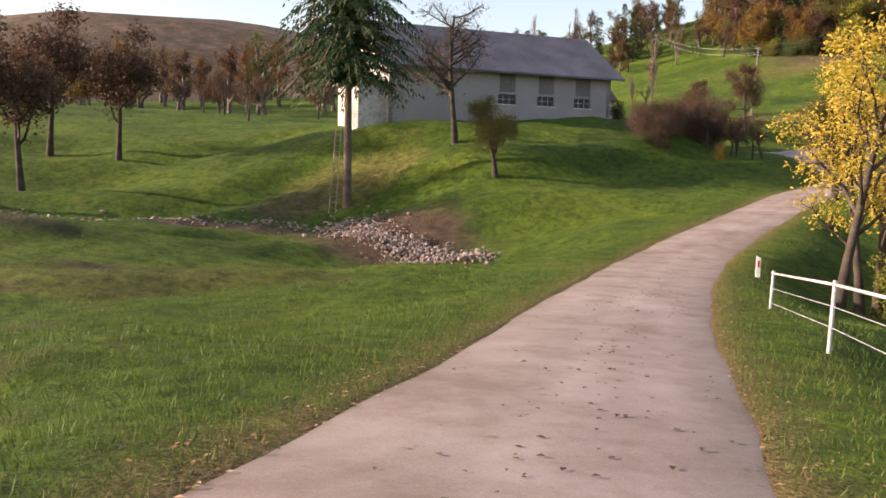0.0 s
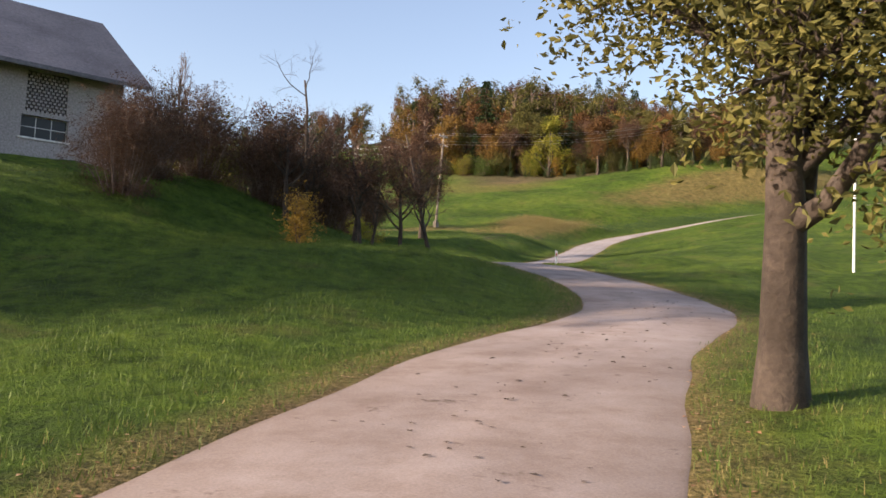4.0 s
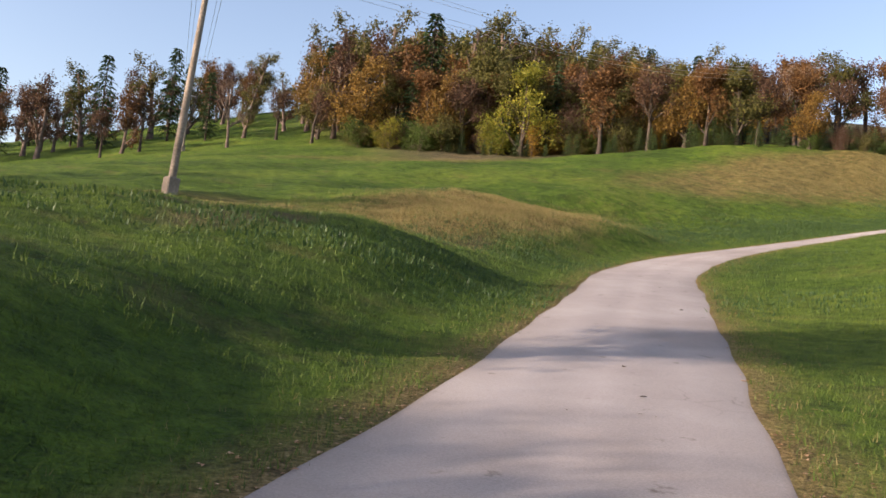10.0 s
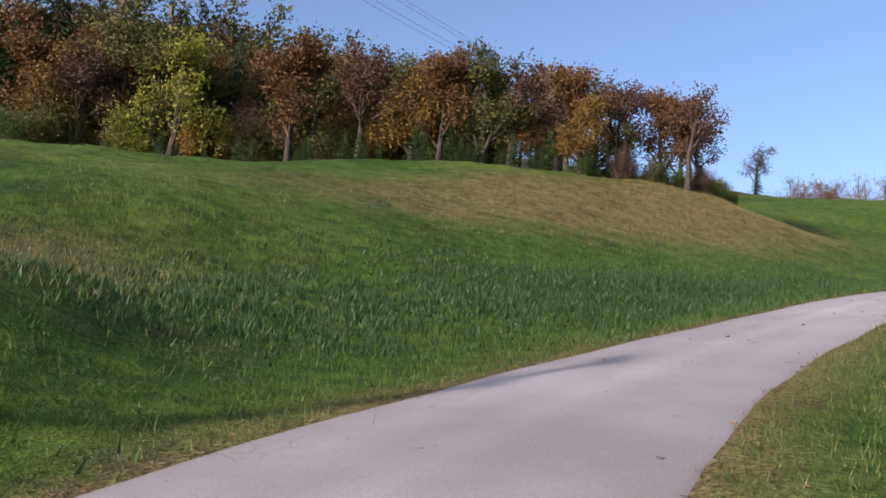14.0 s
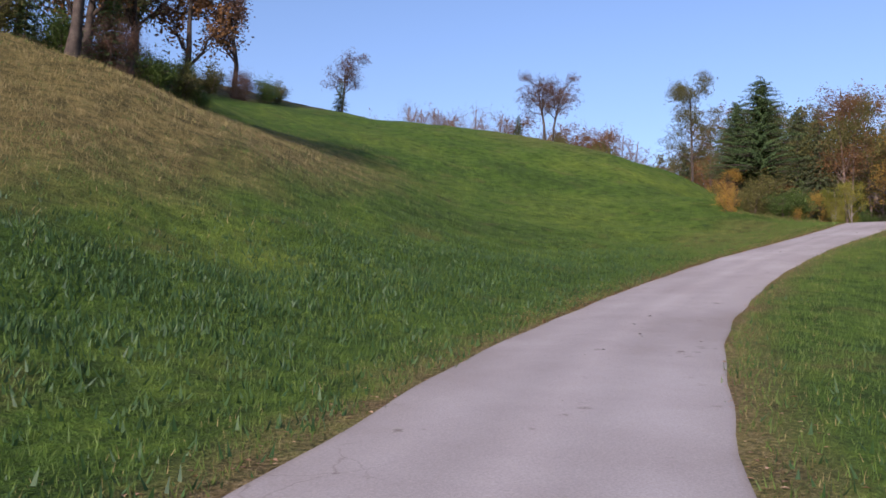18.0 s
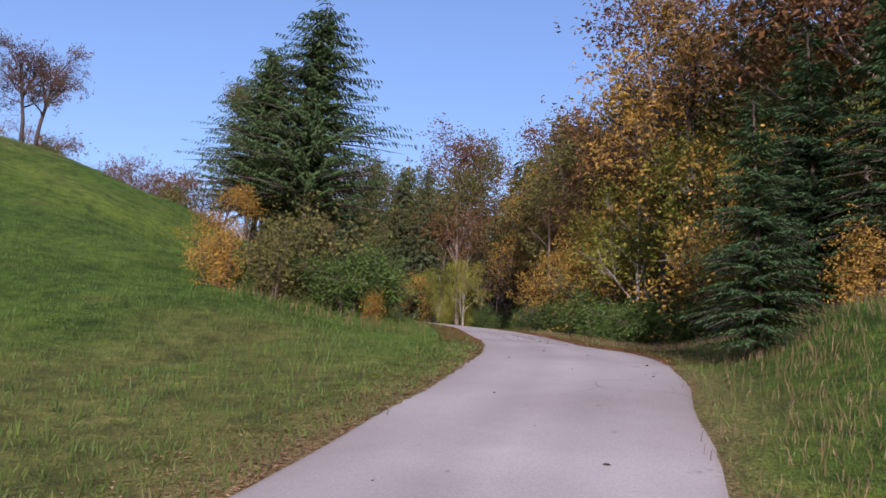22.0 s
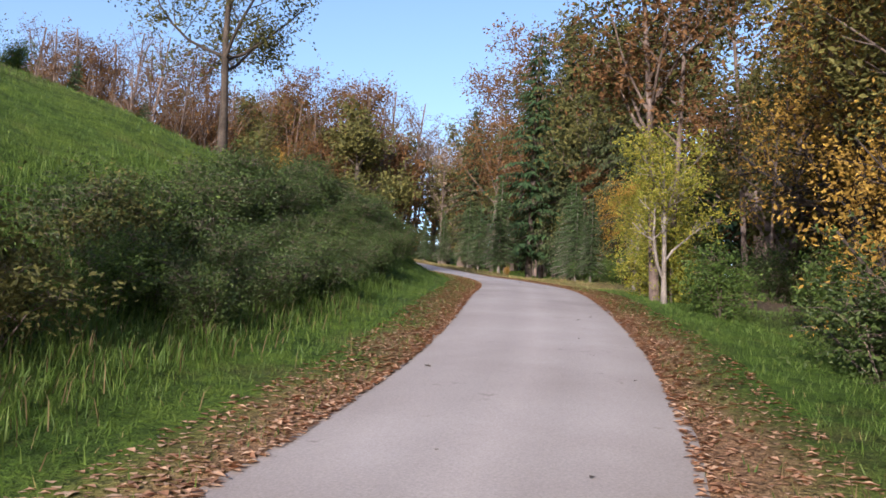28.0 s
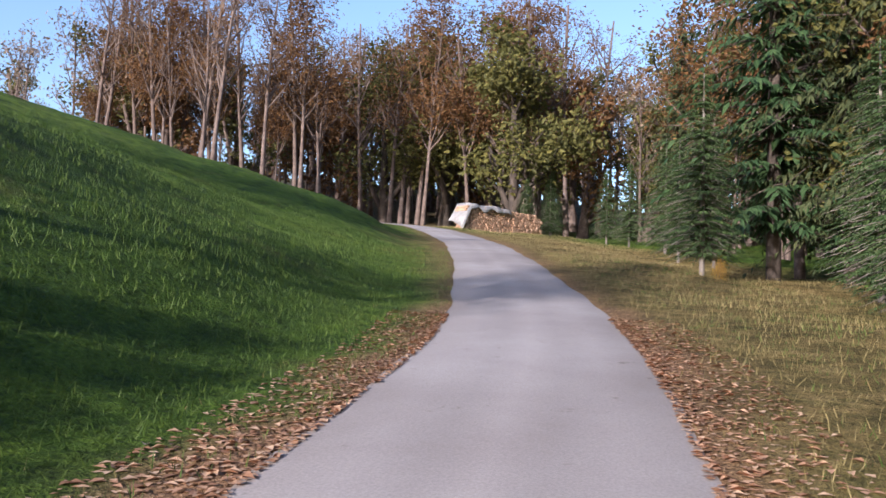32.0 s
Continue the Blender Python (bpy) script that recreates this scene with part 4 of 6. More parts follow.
# barn: local x along its long front, y into it
BARN = Matrix.Translation((-4.4, 63.6, 0)) @ Matrix.Rotation(math.atan2(7.2, 18.1), 4, "Z")
barn = tagged(new("barn"), "long pale plastered barn with a grey roof and barred windows", "barn")
barn.matrix_basis = BARN
BL, BD = 19.5, 11.0
wins = [(BL - 10.4, BL - 8.8), (BL - 6.9, BL - 5.3), (BL - 3.5, BL - 1.9)]
vents = [(a + 0.1, c - 0.1, 7.0, 8.45) for a, c in wins]
holes = [(a, c, 6.05, 6.85) for a, c in wins]
wall_with_holes("wall", BL, 2.5, 8.9, 0.4, holes + vents, M_PLASTER, barn, "long front wall of stained plaster")
wall = boxpart("wall", (0, BD - 0.4, 2.5), (BL, BD, 8.9), M_PLASTER, barn)
# the gable at x = 0 has a lighter colour than the other walls
gable_wall("gable", 0.003, BD, 2.5, 8.88, 12.3, 0.4, M_WHITE, barn, "gable wall, lighter than the front")
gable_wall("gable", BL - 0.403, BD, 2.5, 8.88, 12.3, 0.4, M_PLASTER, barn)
gable_roof(barn, BL, BD, 8.9, 12.4, 0.8, M_ROOF, label="grey sheet roof")
for a, c in wins:
    window_unit(barn, a, c, 6.05, 6.85, y=0.18, bars=2, material=M_FRAME, slim=0.02, rail=True)
    v = new("vent_screen")
    v.parent = barn
    bm = bmesh.new()
    w = (c - a - 0.2) / 9
    for r in range(12):
        z = 7.0 + r * 0.1208
        for q in range(9 if r % 2 else 10):
            x0 = a + 0.1 + (q - (0 if r % 2 else 0.5)) * w
            box(bm, (max(x0, a + 0.1), 0.04, z), (min(x0 + w * 0.66, c - 0.1), 0.2, z + 0.085))
    part("brick_lattice", bm, M_PLASTER, v, "pierced brick ventilation screen")
# added dark sheet behind the openings, standing in for the barn's unlit inside
boxpart("dark_loft", (0.5, 0.45, 2.6), (BL - 0.5, 0.5, 8.8), M_DARKWOOD, barn)
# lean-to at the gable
boxpart("annex", (-2.2, 0.6, 2.5), (-0.004, 6.5, 7.2), M_WHITE, barn, "low white annex")
bm = bmesh.new()
box(bm, (-2.6, 0.3, 7.22), (-0.01, 6.9, 7.36))
part("annex_roof", bm, M_ROOF, barn)

# ramp wall beside the barn
rw = tagged(new("ramp_wall"), "pale concrete wing wall of the barn's loading ramp", "wall")
rw.location = (14.9, 66.8, 0)
rw.rotation_euler = (0, 0, radians(-14))
bm = bmesh.new()
prof = [(0, 3.2), (3.6, 2.6), (3.6, 3.4), (0.3, 5.6), (0, 5.6)]
a = [bm.verts.new((x, 0, z)) for x, z in prof]
c = [bm.verts.new((x, 0.35, z)) for x, z in prof]
bm.faces.new(a); bm.faces.new(c[::-1])
for i in range(5):
    j = (i + 1) % 5
    bm.faces.new((a[j], a[i], c[i], c[j]))
part("wing_wall", bm, M_WHITE, rw)

# farmhouse ----------------------------------------------------------------
house = tagged(new("farmhouse"), "old farmhouse with grey-white walls and a steep brown roof", "house")
HL, HD = 15.0, 9.0
house.matrix_basis = Matrix.Translation((17.8 - 0.95 * HL, 99.9 - 0.305 * HL, 0)) @ Matrix.Rotation(math.atan2(0.305, 0.95), 4, "Z")
hw = [(HL - 4.6, HL - 3.5, 7.1, 8.5), (HL - 2.1, HL - 1.4, 6.9, 8.2), (HL - 2.5, HL - 1.3, 5.1, 5.7), (HL - 9.0, HL - 7.9, 7.1, 8.5)]
wall_with_holes("wall", HL, 3.8, 8.95, 0.45, hw, M_PLASTER, house, "grey-white plaster front wall")
boxpart("wall", (0, HD - 0.45, 3.8), (HL, HD, 8.95), M_PLASTER, house)
gable_wall("gable", 0.003, HD, 3.8, 8.9, 12.9, 0.45, M_PLASTER, house)
gable_wall("gable", HL - 0.453, HD, 3.8, 8.9, 12.9, 0.45, M_PLASTER, house)
gable_roof(house, HL, HD, 8.9, 13.2, 0.5, M_TILE, hip=1.3, label="steep brown tiled roof with half-hipped ends")
window_unit(house, *hw[0])
window_unit(house, *hw[3])
boxpart("shutter", (hw[1][0], 0.05, hw[1][2]), (hw[1][1], 0.12, hw[1][3]), M_DARKWOOD, house, "closed brown shutter")
boxpart("cellar_door", (hw[2][0], 0.15, hw[2][2]), (hw[2][1], 0.22, hw[2][3]), M_DARKWOOD, house)
boxpart("chimney", (HL - 9.2, HD / 2 - 0.35, 12.6), (HL - 8.4, HD / 2 + 0.35, 14.3), M_PLASTER, house, "plastered chimney")
bm = bmesh.new()
box(bm, (-0.4, -0.62, 8.42), (HL + 0.4, -0.5, 8.54))
part("gutter", bm, M_DARKWOOD, house)


# trees and shrubs, place by place ----------------------------------------
apple = broadleaf(31, 5, M_BROWN, 5000, 0.05, label="small orchard tree with thin brown leaves", bare=0.3, kids=(10, 6, 4), levels=3, ratio=0.55, wiggle=0.24, fuzz=0.22, spread=0.9, girth=0.024)
apple_olive = broadleaf(32, 6.5, M_OLIVE, 27000, 0.05, label="old apple tree with olive-yellow leaves and a forked trunk", bare=0.34, kids=(10, 6, 4), levels=3, ratio=0.5, wiggle=0.2, fuzz=0.3, spread=0.85, girth=0.034, droop=0.1)
apple_big = broadleaf(33, 9, M_BROWN, 22000, 0.065, label="tall old fruit tree with dark withered leaves", bare=0.35, kids=(12, 7, 5), levels=3, ratio=0.42, wiggle=0.2, fuzz=0.32, spread=0.95, girth=0.022)
bare_fruit = broadleaf(34, 6, M_BROWN, 0, 0.1, bark=M_BARK, label="leafless fruit tree with spreading twigs", bare=0.2, kids=(9, 7, 6), levels=3, ratio=0.52, wiggle=0.24, spread=0.75, girth=0.014, thin=0.5)
walnut = broadleaf(47, 10, M_BROWN, 5000, 0.05, bark=M_BARK, label="nearly bare round-crowned walnut tree before the barn", bare=0.35, kids=(24, 10, 7), levels=3, ratio=0.4, wiggle=0.11, spread=1.15, girth=0.019, thin=0.6)
poplar = broadleaf(36, 12, M_PALE, 0, 0.1, bark=M_TWIG, label="slender bare poplar with upright twigs", bare=0.2, kids=(26, 8, 4), levels=3, ratio=0.36, wiggle=0.08, up=0.3, spread=0.45, girth=0.011, thin=0.6)
yellow_tree = broadleaf(37, 9, M_YELLOW, 3600, 0.07, label="slender tree with bright yellow leaves by the ditch", bare=0.3, kids=(12, 6, 4), levels=3, ratio=0.36, wiggle=0.14, fuzz=0.32, spread=0.8, girth=0.016)
dark_tree = broadleaf(38, 10, M_BROWN, 6500, 0.13, label="dark brown dense orchard tree on the slope", bare=0.25, kids=(12, 6, 4), levels=3, ratio=0.42, fuzz=0.45, spread=0.9, girth=0.02)
hill_tree = broadleaf(39, 7, M_BROWN, 5500, 0.06, label="lone rounded tree with thin leaves on the grassy hill", bare=0.3, kids=(10, 7, 5), levels=3, ratio=0.55, wiggle=0.2, fuzz=0.2, spread=0.8, girth=0.02)
wide_pale = broadleaf(40, 11, M_OLIVE, 20000, 0.06, label="broad tree with pale olive thinning leaves on the bank", bare=0.3, kids=(18, 7, 4), levels=3, ratio=0.36, fuzz=0.3, spread=1.0, girth=0.011, thin=0.5)
oak = broadleaf(41, 12, M_GOLD, 12000, 0.075, label="spreading oak with brown-gold leaves over the road", bare=0.25, kids=(14, 8, 5), levels=3, ratio=0.45, fuzz=0.45, spread=0.95, girth=0.022)
maple = broadleaf(42, 6, M_YGREEN, 6500, 0.06, bark=M_BARK_PALE, label="young maple with yellow-green leaves at the roadside", bare=0.15, kids=(11, 6, 4), levels=3, ratio=0.42, fuzz=0.35, spread=0.8, girth=0.014)
maple_gold = broadleaf(43, 6, M_GOLD, 6500, 0.06, label="young roadside tree with orange-gold leaves", bare=0.12, kids=(11, 6, 4), levels=3, ratio=0.42, fuzz=0.35, spread=0.8, girth=0.014)
slim = broadleaf(44, 13, M_OLIVE, 7000, 0.095, bark=M_TWIG, label="tall slim pale-barked tree in the wood", bare=0.35, kids=(12, 5, 4), levels=2, ratio=0.28, fuzz=0.6, spread=0.8, girth=0.006, wiggle=0.06)
slim_rust = broadleaf(45, 14, M_RUST, 6000, 0.1, bark=M_TWIG, label="tall slim beech with rust leaves", bare=0.3, kids=(13, 5, 4), levels=2, ratio=0.3, fuzz=0.6, spread=0.75, girth=0.007, wiggle=0.06)
slim_bare = broadleaf(46, 14, M_RUST, 1500, 0.08, bark=M_TWIG, label="tall thin nearly bare beech with pinkish twigs", bare=0.3, kids=(14, 6, 4), levels=3, ratio=0.28, fuzz=0.5, spread=0.7, girth=0.009, wiggle=0.07)
yard_spruce = conifer(51, 20, M_NEEDLE, 0.24, label="tall spruce with a long bare trunk and hanging boughs", bare=0.4, droop=0.55, size=0.5, ragged=0.4, hang=0.8, dense=1.7, full=0.6, bark=M_TWIG)
road_spruce = conifer(52, 5, M_NEEDLE, 0.26, label="dense dark young spruce beside the road", bare=0.14, size=0.14, dense=1.5, droop=0.25)
hill_spruce = conifer(53, 9.5, M_NEEDLE_Y, 0.29, label="green spruce with wide boughs at the field's edge", bare=0.27, size=0.21, droop=0.1, ragged=0.5, dense=1.9, full=0.7, hang=0.5)
edge_spruce = conifer(54, 9, M_NEEDLE_Y, 0.23, label="blue-green spruce with a pale lower trunk", bare=0.12, size=0.22, dense=1.4, bark=M_BARK_PALE)
b_green = bush(61, 2.6, 2.0, M_GREEN, 5600, 0.055, label="dense green leafy roadside shrub")
b_gold = bush(62, 2.4, 2.0, M_GOLD, 3600, 0.055, label="orange-gold shrub with thin twigs")
b_ygreen = bush(63, 2.2, 2.2, M_YGREEN, 5000, 0.055, label="yellow-green leafy shrub at the roadside")
b_brown = bush(64, 4.5, 4.6, M_BROWN, 30000, 0.042, label="dark brown tangled willow thicket", stems=34, fuzz=0.055, low=0.05)
b_bramble = bush(65, 3.2, 1.9, M_THORN, 7000, 0.055, name="bramble", label="dark bramble thicket on the bank", stems=16, low=0.05, fuzz=0.09)
b_olive = bush(66, 2.6, 2.2, M_OLIVE, 4600, 0.06, label="olive-brown fading shrub on grass")
protos += [apple, apple_olive, apple_big, bare_fruit, walnut, poplar, yellow_tree, dark_tree, hill_tree, wide_pale, oak, maple, maple_gold, slim, slim_rust, slim_bare,
           yard_spruce, road_spruce, hill_spruce, edge_spruce, b_green, b_gold, b_ygreen, b_brown, b_bramble, b_olive]

# by the gully and the barn
place(yard_spruce, -6.1, 51.8, 1.0, 0.5)
place(walnut, 0.6, 57.6, 1.0, 1.0)
place(apple_olive, 3.0, 50.5, 0.72, 2.0, label="small leaning tree with olive-brown leaves on the slope")
for x, y, s in ((-26.5, 52.2, 1.05), (-29.5, 62.5, 1.1), (-23.6, 60.5, 0.95), (-33, 48, 1.1)):
    place(dark_tree, x, y, s, x, group="orchard trees on the slope")
for x, y, s in ((-20.4, 87.0, 1.0), (-25.5, 97, 1.0), (-28.5, 99, 0.9), (-37, 102, 1.1), (-15, 99, 0.9), (-45, 90, 1.1)):
    place(apple, x, y, s, y, group="orchard trees on the slope")
for x, y, s, tr in ((10.6, 22.3, 0.85, 2.2), (11.9, 23.6, 0.8, 5.1), (12.6, 24.0, 0.9, 0.3), (14.6, 25.6, 0.85, 1.6), (16.2, 28.6, 1.0, 3.0), (15.4, 22.6, 0.85, 4.4)):
    place(yellow_tree, x, y, s, tr, group="yellow trees along the ditch")
for x, y, s in ((12.4, 22.0, 0.9), (15.5, 26.0, 1.1), (17.5, 31.0, 1.0)):
    place(b_ygreen, x, y, s, x, group="shrubs along the ditch")
place(apple_olive, 19.7, 42.2, 0.84, 2.4)
for x, y, s, tr in ((18.4, 59.0, 0.66, 0.1), (20.3, 58.5, 0.6, 1.3), (21.35, 58.4, 0.6, 2.6), (20.6, 60.6, 0.6, 4.1), (19.2, 60.2, 0.5, 5.3)):
    place(apple, x, y, s, tr, label="low orchard tree with yellowing brown leaves", group="low orchard trees")
place(b_gold, 18.2, 55.8, 0.5, 1.0)
place(bare_fruit, 21.6, 62.4, 0.55, 0.8, lean=(0, 0.1), group="low orchard trees")
place(bare_fruit, 23.9, 63.2, 0.9, 2.9, lean=(0, 0.25), group="low orchard trees")
for x, y, s in ((14.4, 56.4, 0.48), (14.9, 58.4, 0.5), (14.5, 61.5, 0.5), (16.2, 59.8, 0.5), (15.0, 64.5, 0.5), (19.5, 66.5, 0.6), (18.0, 60.0, 0.5), (20.5, 64.5, 0.5)):
    place(b_brown, x, y, s, x, label="dark tangled shrubs shading the bank", group="shrubs beside the barn ramp")
place(bare_fruit, 19.6, 62.5, 0.9, 4.9, group="low orchard trees")
place(b_olive, 16.5, 63.2, 1.1, 0.2)

place(b_brown, 18.5, 64.5, 0.6, 0.8, label="dark tangled shrubs beside the barn ramp")
for x, y, s in ((15.2, 74.5, 0.8), (17.8, 72.0, 0.7)):
    place(b_olive, x, y, s, x)
# at the farmhouse and the junction
place(poplar, 15.0, 116.0, 1.0, 0.2)
place(poplar, 27.0, 121.0, 0.55, 1.7)
place(poplar, 30.3, 124.0, 1.0, 2.6)
place(naked, 17.5, 75.5, 0.55, 2.6)
place(poplar, 12.5, 110.0, 1.2, 0.9)
place(poplar, 15.5, 112.0, 1.3, 3.9)
for x, y, s, tr in ((24.8, 86.2, 0.88, 0.0), (26.9, 87.0, 0.9, 1.9), (22.9, 87.6, 0.85, 4.0), (25.6, 88.2, 0.9, 2.2), (27.9, 88.6, 0.75, 3.1)):
    place(b_brown, x, y, s, tr, group="willow thicket by the lane")
place(b_ygreen, 25.9, 80.8, 0.85, 0.0)
place(b_ygreen, 24.4, 81.4, 0.7, 1.0)
place(b_green, 16.5, 92.2, 0.7, 1.0)
place(b_olive, 12.5, 90.2, 1.0, 1.0)
place(apple_big, 32.7, 91.8, 0.8, 0.3)
place(apple_big, 29.5, 99.0, 0.62, 2.0, lean=(0.0, 0.22), label="leaning old fruit tree with dark withered leaves")
# crest to the north
place(naked, 49.3, 181.5, 0.78, 0.4)
place(brown, 58.6, 179.5, 0.5, 0.4)
place(olive, 60.0, 183.0, 0.5, 2.0)
for x, y, s in ((40, 186, 0.5), (36, 183, 0.42), (55.5, 186, 0.5)):
    place(brown, x, y, s, x)
stand([far_brown, far_rust, far_olive, far_brown, far_spruce], ((-20, 186, 58, 228), lambda x, y: y > 190 - 0.1 * x), 90, 0.5, 0.8, 3.0, far="brown autumn wood beyond the grassy crest")
stand([far_brown, far_rust, far_olive, far_gold, far_brown], ((-130, 150, -25, 235), lambda x, y: y > 165 + 0.2 * (x + 25)), 60, 0.8, 1.2, 5.0, far="brown autumn wood across the valley")
# edge of the hill wood
for i, (x, y) in enumerate(((82, 150), (84.5, 147.5), (87, 145), (89.5, 143.6), (92, 141.5), (94, 140.4), (96.3, 138.6), (98.5, 137.4), (90.5, 146), (86, 149.5), (100, 136.0), (102.5, 135.2), (95, 143), (99, 140))):
    place(spruce_y, x, y + 1.5, 0.45 + 0.25 * (i % 3) / 2, i, group="young spruces at the wood's edge")
for i in range(24):
    x = 71 + 1.25 * i
    y = (164.5 - 1.15 * (x - 71) if x < 84 else 149.6 - 0.72 * (x - 84)) + 2.6 + 1.3 * math.sin(i * 2.6)
    place(spruce_y, x, y, 0.5 + 0.14 * math.sin(i * 1.9), i, group="young spruces at the wood's edge")
for x, y, p, s in ((95.6, 140.6, gold, 0.42), (101, 136.5, brown, 0.52), (103, 138.5, rust, 0.48), (92.5, 146.5, olive, 0.6), (94.8, 148.5, spruce, 0.6), (89.5, 150.5, gold, 0.6),
                   (99.0, 140.6, brown, 0.5), (97.2, 143.4, rust, 0.55), (93.6, 145.0, brown, 0.55), (90.2, 148.2, rust, 0.6), (86.6, 152.4, brown, 0.65), (83.2, 156.0, rust, 0.7), (105.0, 138.6, brown, 0.4), (99.5, 146.5, pale, 0.6)):
    place(p, x, y, s, x)
for x, y, p, s in ((63, 173.5, b_green, 1.6), (65.5, 171.3, b_ygreen, 1.5), (68, 169, b_green, 1.7), (71, 168, b_olive, 1.6), (75, 164.5, b_ygreen, 1.7), (79, 162.5, b_gold, 1.5), (83, 160, b_olive, 1.6), (86.5, 156, b_olive, 1.5)):
    place(p, x, y, s, x, group="shrubs under the wood's edge")
place(ygreen, 77.5, 162.5, 0.85, 0.5)
for x, y, p, s in ((99.6, 138.2, b_olive, 0.7), (101.2, 137.2, b_green, 0.6), (102.6, 136.6, b_brown, 0.4), (104.2, 136.4, b_green, 0.6), (105.8, 136.6, b_olive, 0.55), (107.2, 137.2, b_green, 0.45), (97.8, 139.2, b_brown, 0.45), (95.8, 140.6, b_green, 0.7)):
    place(p, x, y, s, x, group="shrubs under the wood's edge")
for i in range(22):
    x = 62.5 + 1.75 * i
    y = (176 - 0.62 * (x - 61) if x < 88 else 159 - 0.55 * (x - 88)) - 0.6 + 0.8 * math.sin(i * 2.3)
    place((b_olive, b_gold, b_brown, b_green, b_olive)[i % 5], x, y, (1.5 if i % 5 != 2 else 0.75) + 0.3 * math.sin(i * 1.7), i, group="shrubs under the wood's edge")
for x, y, p, s in ((128.5, 155.5, brown, 0.6), (124.8, 156.5, rust, 0.75), (121.5, 158.0, brown, 0.8), (118.0, 159.0, olive, 0.75), (114.5, 160.0, brown, 0.8), (110.8, 157.5, rust, 0.7), (107.5, 155.0, brown, 0.7), (103.5, 151.5, rust, 0.7), (126.6, 158.5, spruce_y, 0.8), (112.5, 155.5, spruce_y, 0.7), (119.8, 155.6, spruce_y, 0.6)):
    place(p, x, y, s, x, group="trees on the brow of the hill")
for x, y, p, s in ((131.0, 153.6, b_olive, 0.7), (129.4, 153.6, b_green, 0.9), (127.2, 153.8, b_brown, 0.45), (124.8, 154.2, b_olive, 0.9), (122.2, 154.8, b_green, 1.0), (119.4, 154.2, b_olive, 0.9), (116.4, 154.6, b_brown, 0.5), (113.4, 152.6, b_green, 0.9), (110.2, 150.6, b_olive, 0.9)):
    place(p, x, y, s, x, group="shrubs on the brow of the hill")
# on the grassy hill
place(hill_tree, 154.6, 141.6, 1.0, 0.7)
place(hill_tree, 155.0, 141.2, 0.95, 3.6, lean=(0.05, 0.2), label="leaning tree with thin leaves beside a twin on the hill")
place(apple, 146.5, 159.0, 1.15, 2.7, label="small rounded tree with thin leaves on the hilltop")
place(spruce_y, 142.8, 156.5, 0.75, 0.0)
for x, y, p, s in ((150.4, 142.6, spruce_y, 0.5), (156.0, 141.0, b_olive, 0.8), (158.5, 141.5, b_green, 0.7), (160.5, 140.5, spruce_y, 0.5), (163.5, 139.5, spruce_y, 0.45)):
    place(p, x, y, s, x)
# where the road enters the trees
place(hill_spruce, 129.3, 119.8, 0.76, 0.3)
place(hill_spruce, 129.5, 121.0, 0.6, 1.9)
place(hill_spruce, 131.9, 120.6, 0.4, 2.9)
for x, y, p, sc in ((128.6, 118.7, b_bramble, 0.6), (129.9, 119.3, b_green, 0.5), (130.9, 118.8, b_ygreen, 0.42), (131.6, 118.6, b_olive, 0.34), (132.2, 118.2, b_olive, 0.26), (134.0, 119.2, b_olive, 0.3)):
    place(p, x, y, sc, x, group="shrubs at the field's edge")
place(maple_gold, 128.0, 121.2, 0.35, 0.2)
for x, y, p, s in ((127.2, 120.9, b_gold, 0.5), (128.4, 119.6, b_olive, 0.85), (127.9, 118.5, b_green, 0.7), (129.0, 118.2, b_green, 0.75), (127.2, 119.8, b_olive, 0.6),
                   (128.0, 117.9, b_gold, 0.3)):
    place(p, x, y, s, x, group="shrubs at the field's edge")
place(road_spruce, 121.4, 112.3, 0.74, 0.2)
place(road_spruce, 123.7, 110.6, 0.95, 0.2)
place(road_spruce, 124.9, 110.4, 0.8, 1.2)
place(road_spruce, 122.6, 109.8, 1.05, 2.2)
place(oak, 134.5, 109.4, 0.9, 0.4)
place(oak, 129.0, 107.2, 0.8, 2.4)
for x, y, p, s in ((126.0, 111.0, maple_gold, 0.72), (128.4, 110.6, maple, 0.8), (130.6, 111.4, maple_gold, 0.9), (132.6, 111.2, maple, 0.95), (135.5, 112.2, maple, 0.85), (138.0, 112.6, maple_gold, 0.85), (140.6, 112.8, maple, 0.8),
                   (124.0, 109.4, maple, 0.8), (143.2, 113.2, maple_gold, 0.75)):
    place(p, x, y - 1.2, s, x, group="young trees along the road")
for x, y, p, s in ((122.6, 111.6, b_gold, 0.5), (124.6, 111.9, b_ygreen, 0.7), (127.2, 111.7, b_olive, 0.6), (134.0, 112.7, b_green, 0.8), (137.0, 112.9, b_green, 0.85), (141.6, 114.0, b_green, 0.7), (144.6, 114.3, b_bramble, 0.6), (150.6, 116.2, b_green, 0.6)):
    place(p, x, y - 1.1, s, x, group="shrubs along the road")
# wood on the right of the road
place(maple_gold, 147.4, 112.4, 0.7, 0.1)
place(slim, 150.8, 112.2, 0.8, 1.1, lean=(0.03, 0.05))
place(slim_rust, 153.4, 116.6, 0.75, 0.1)
place(slim, 153.8, 116.4, 0.8, 2.1)
place(maple, 152.3, 116.3, 0.55, 0.4, label="low yellow-green maple under the trunks")
place(maple, 156.0, 117.0, 0.4, 2.4)
place(maple, 158.6, 117.8, 0.45, 1.4)
place(b_ygreen, 153.6, 116.3, 0.7, 0.3)
place(b_ygreen, 155.2, 116.9, 0.65, 1.3)
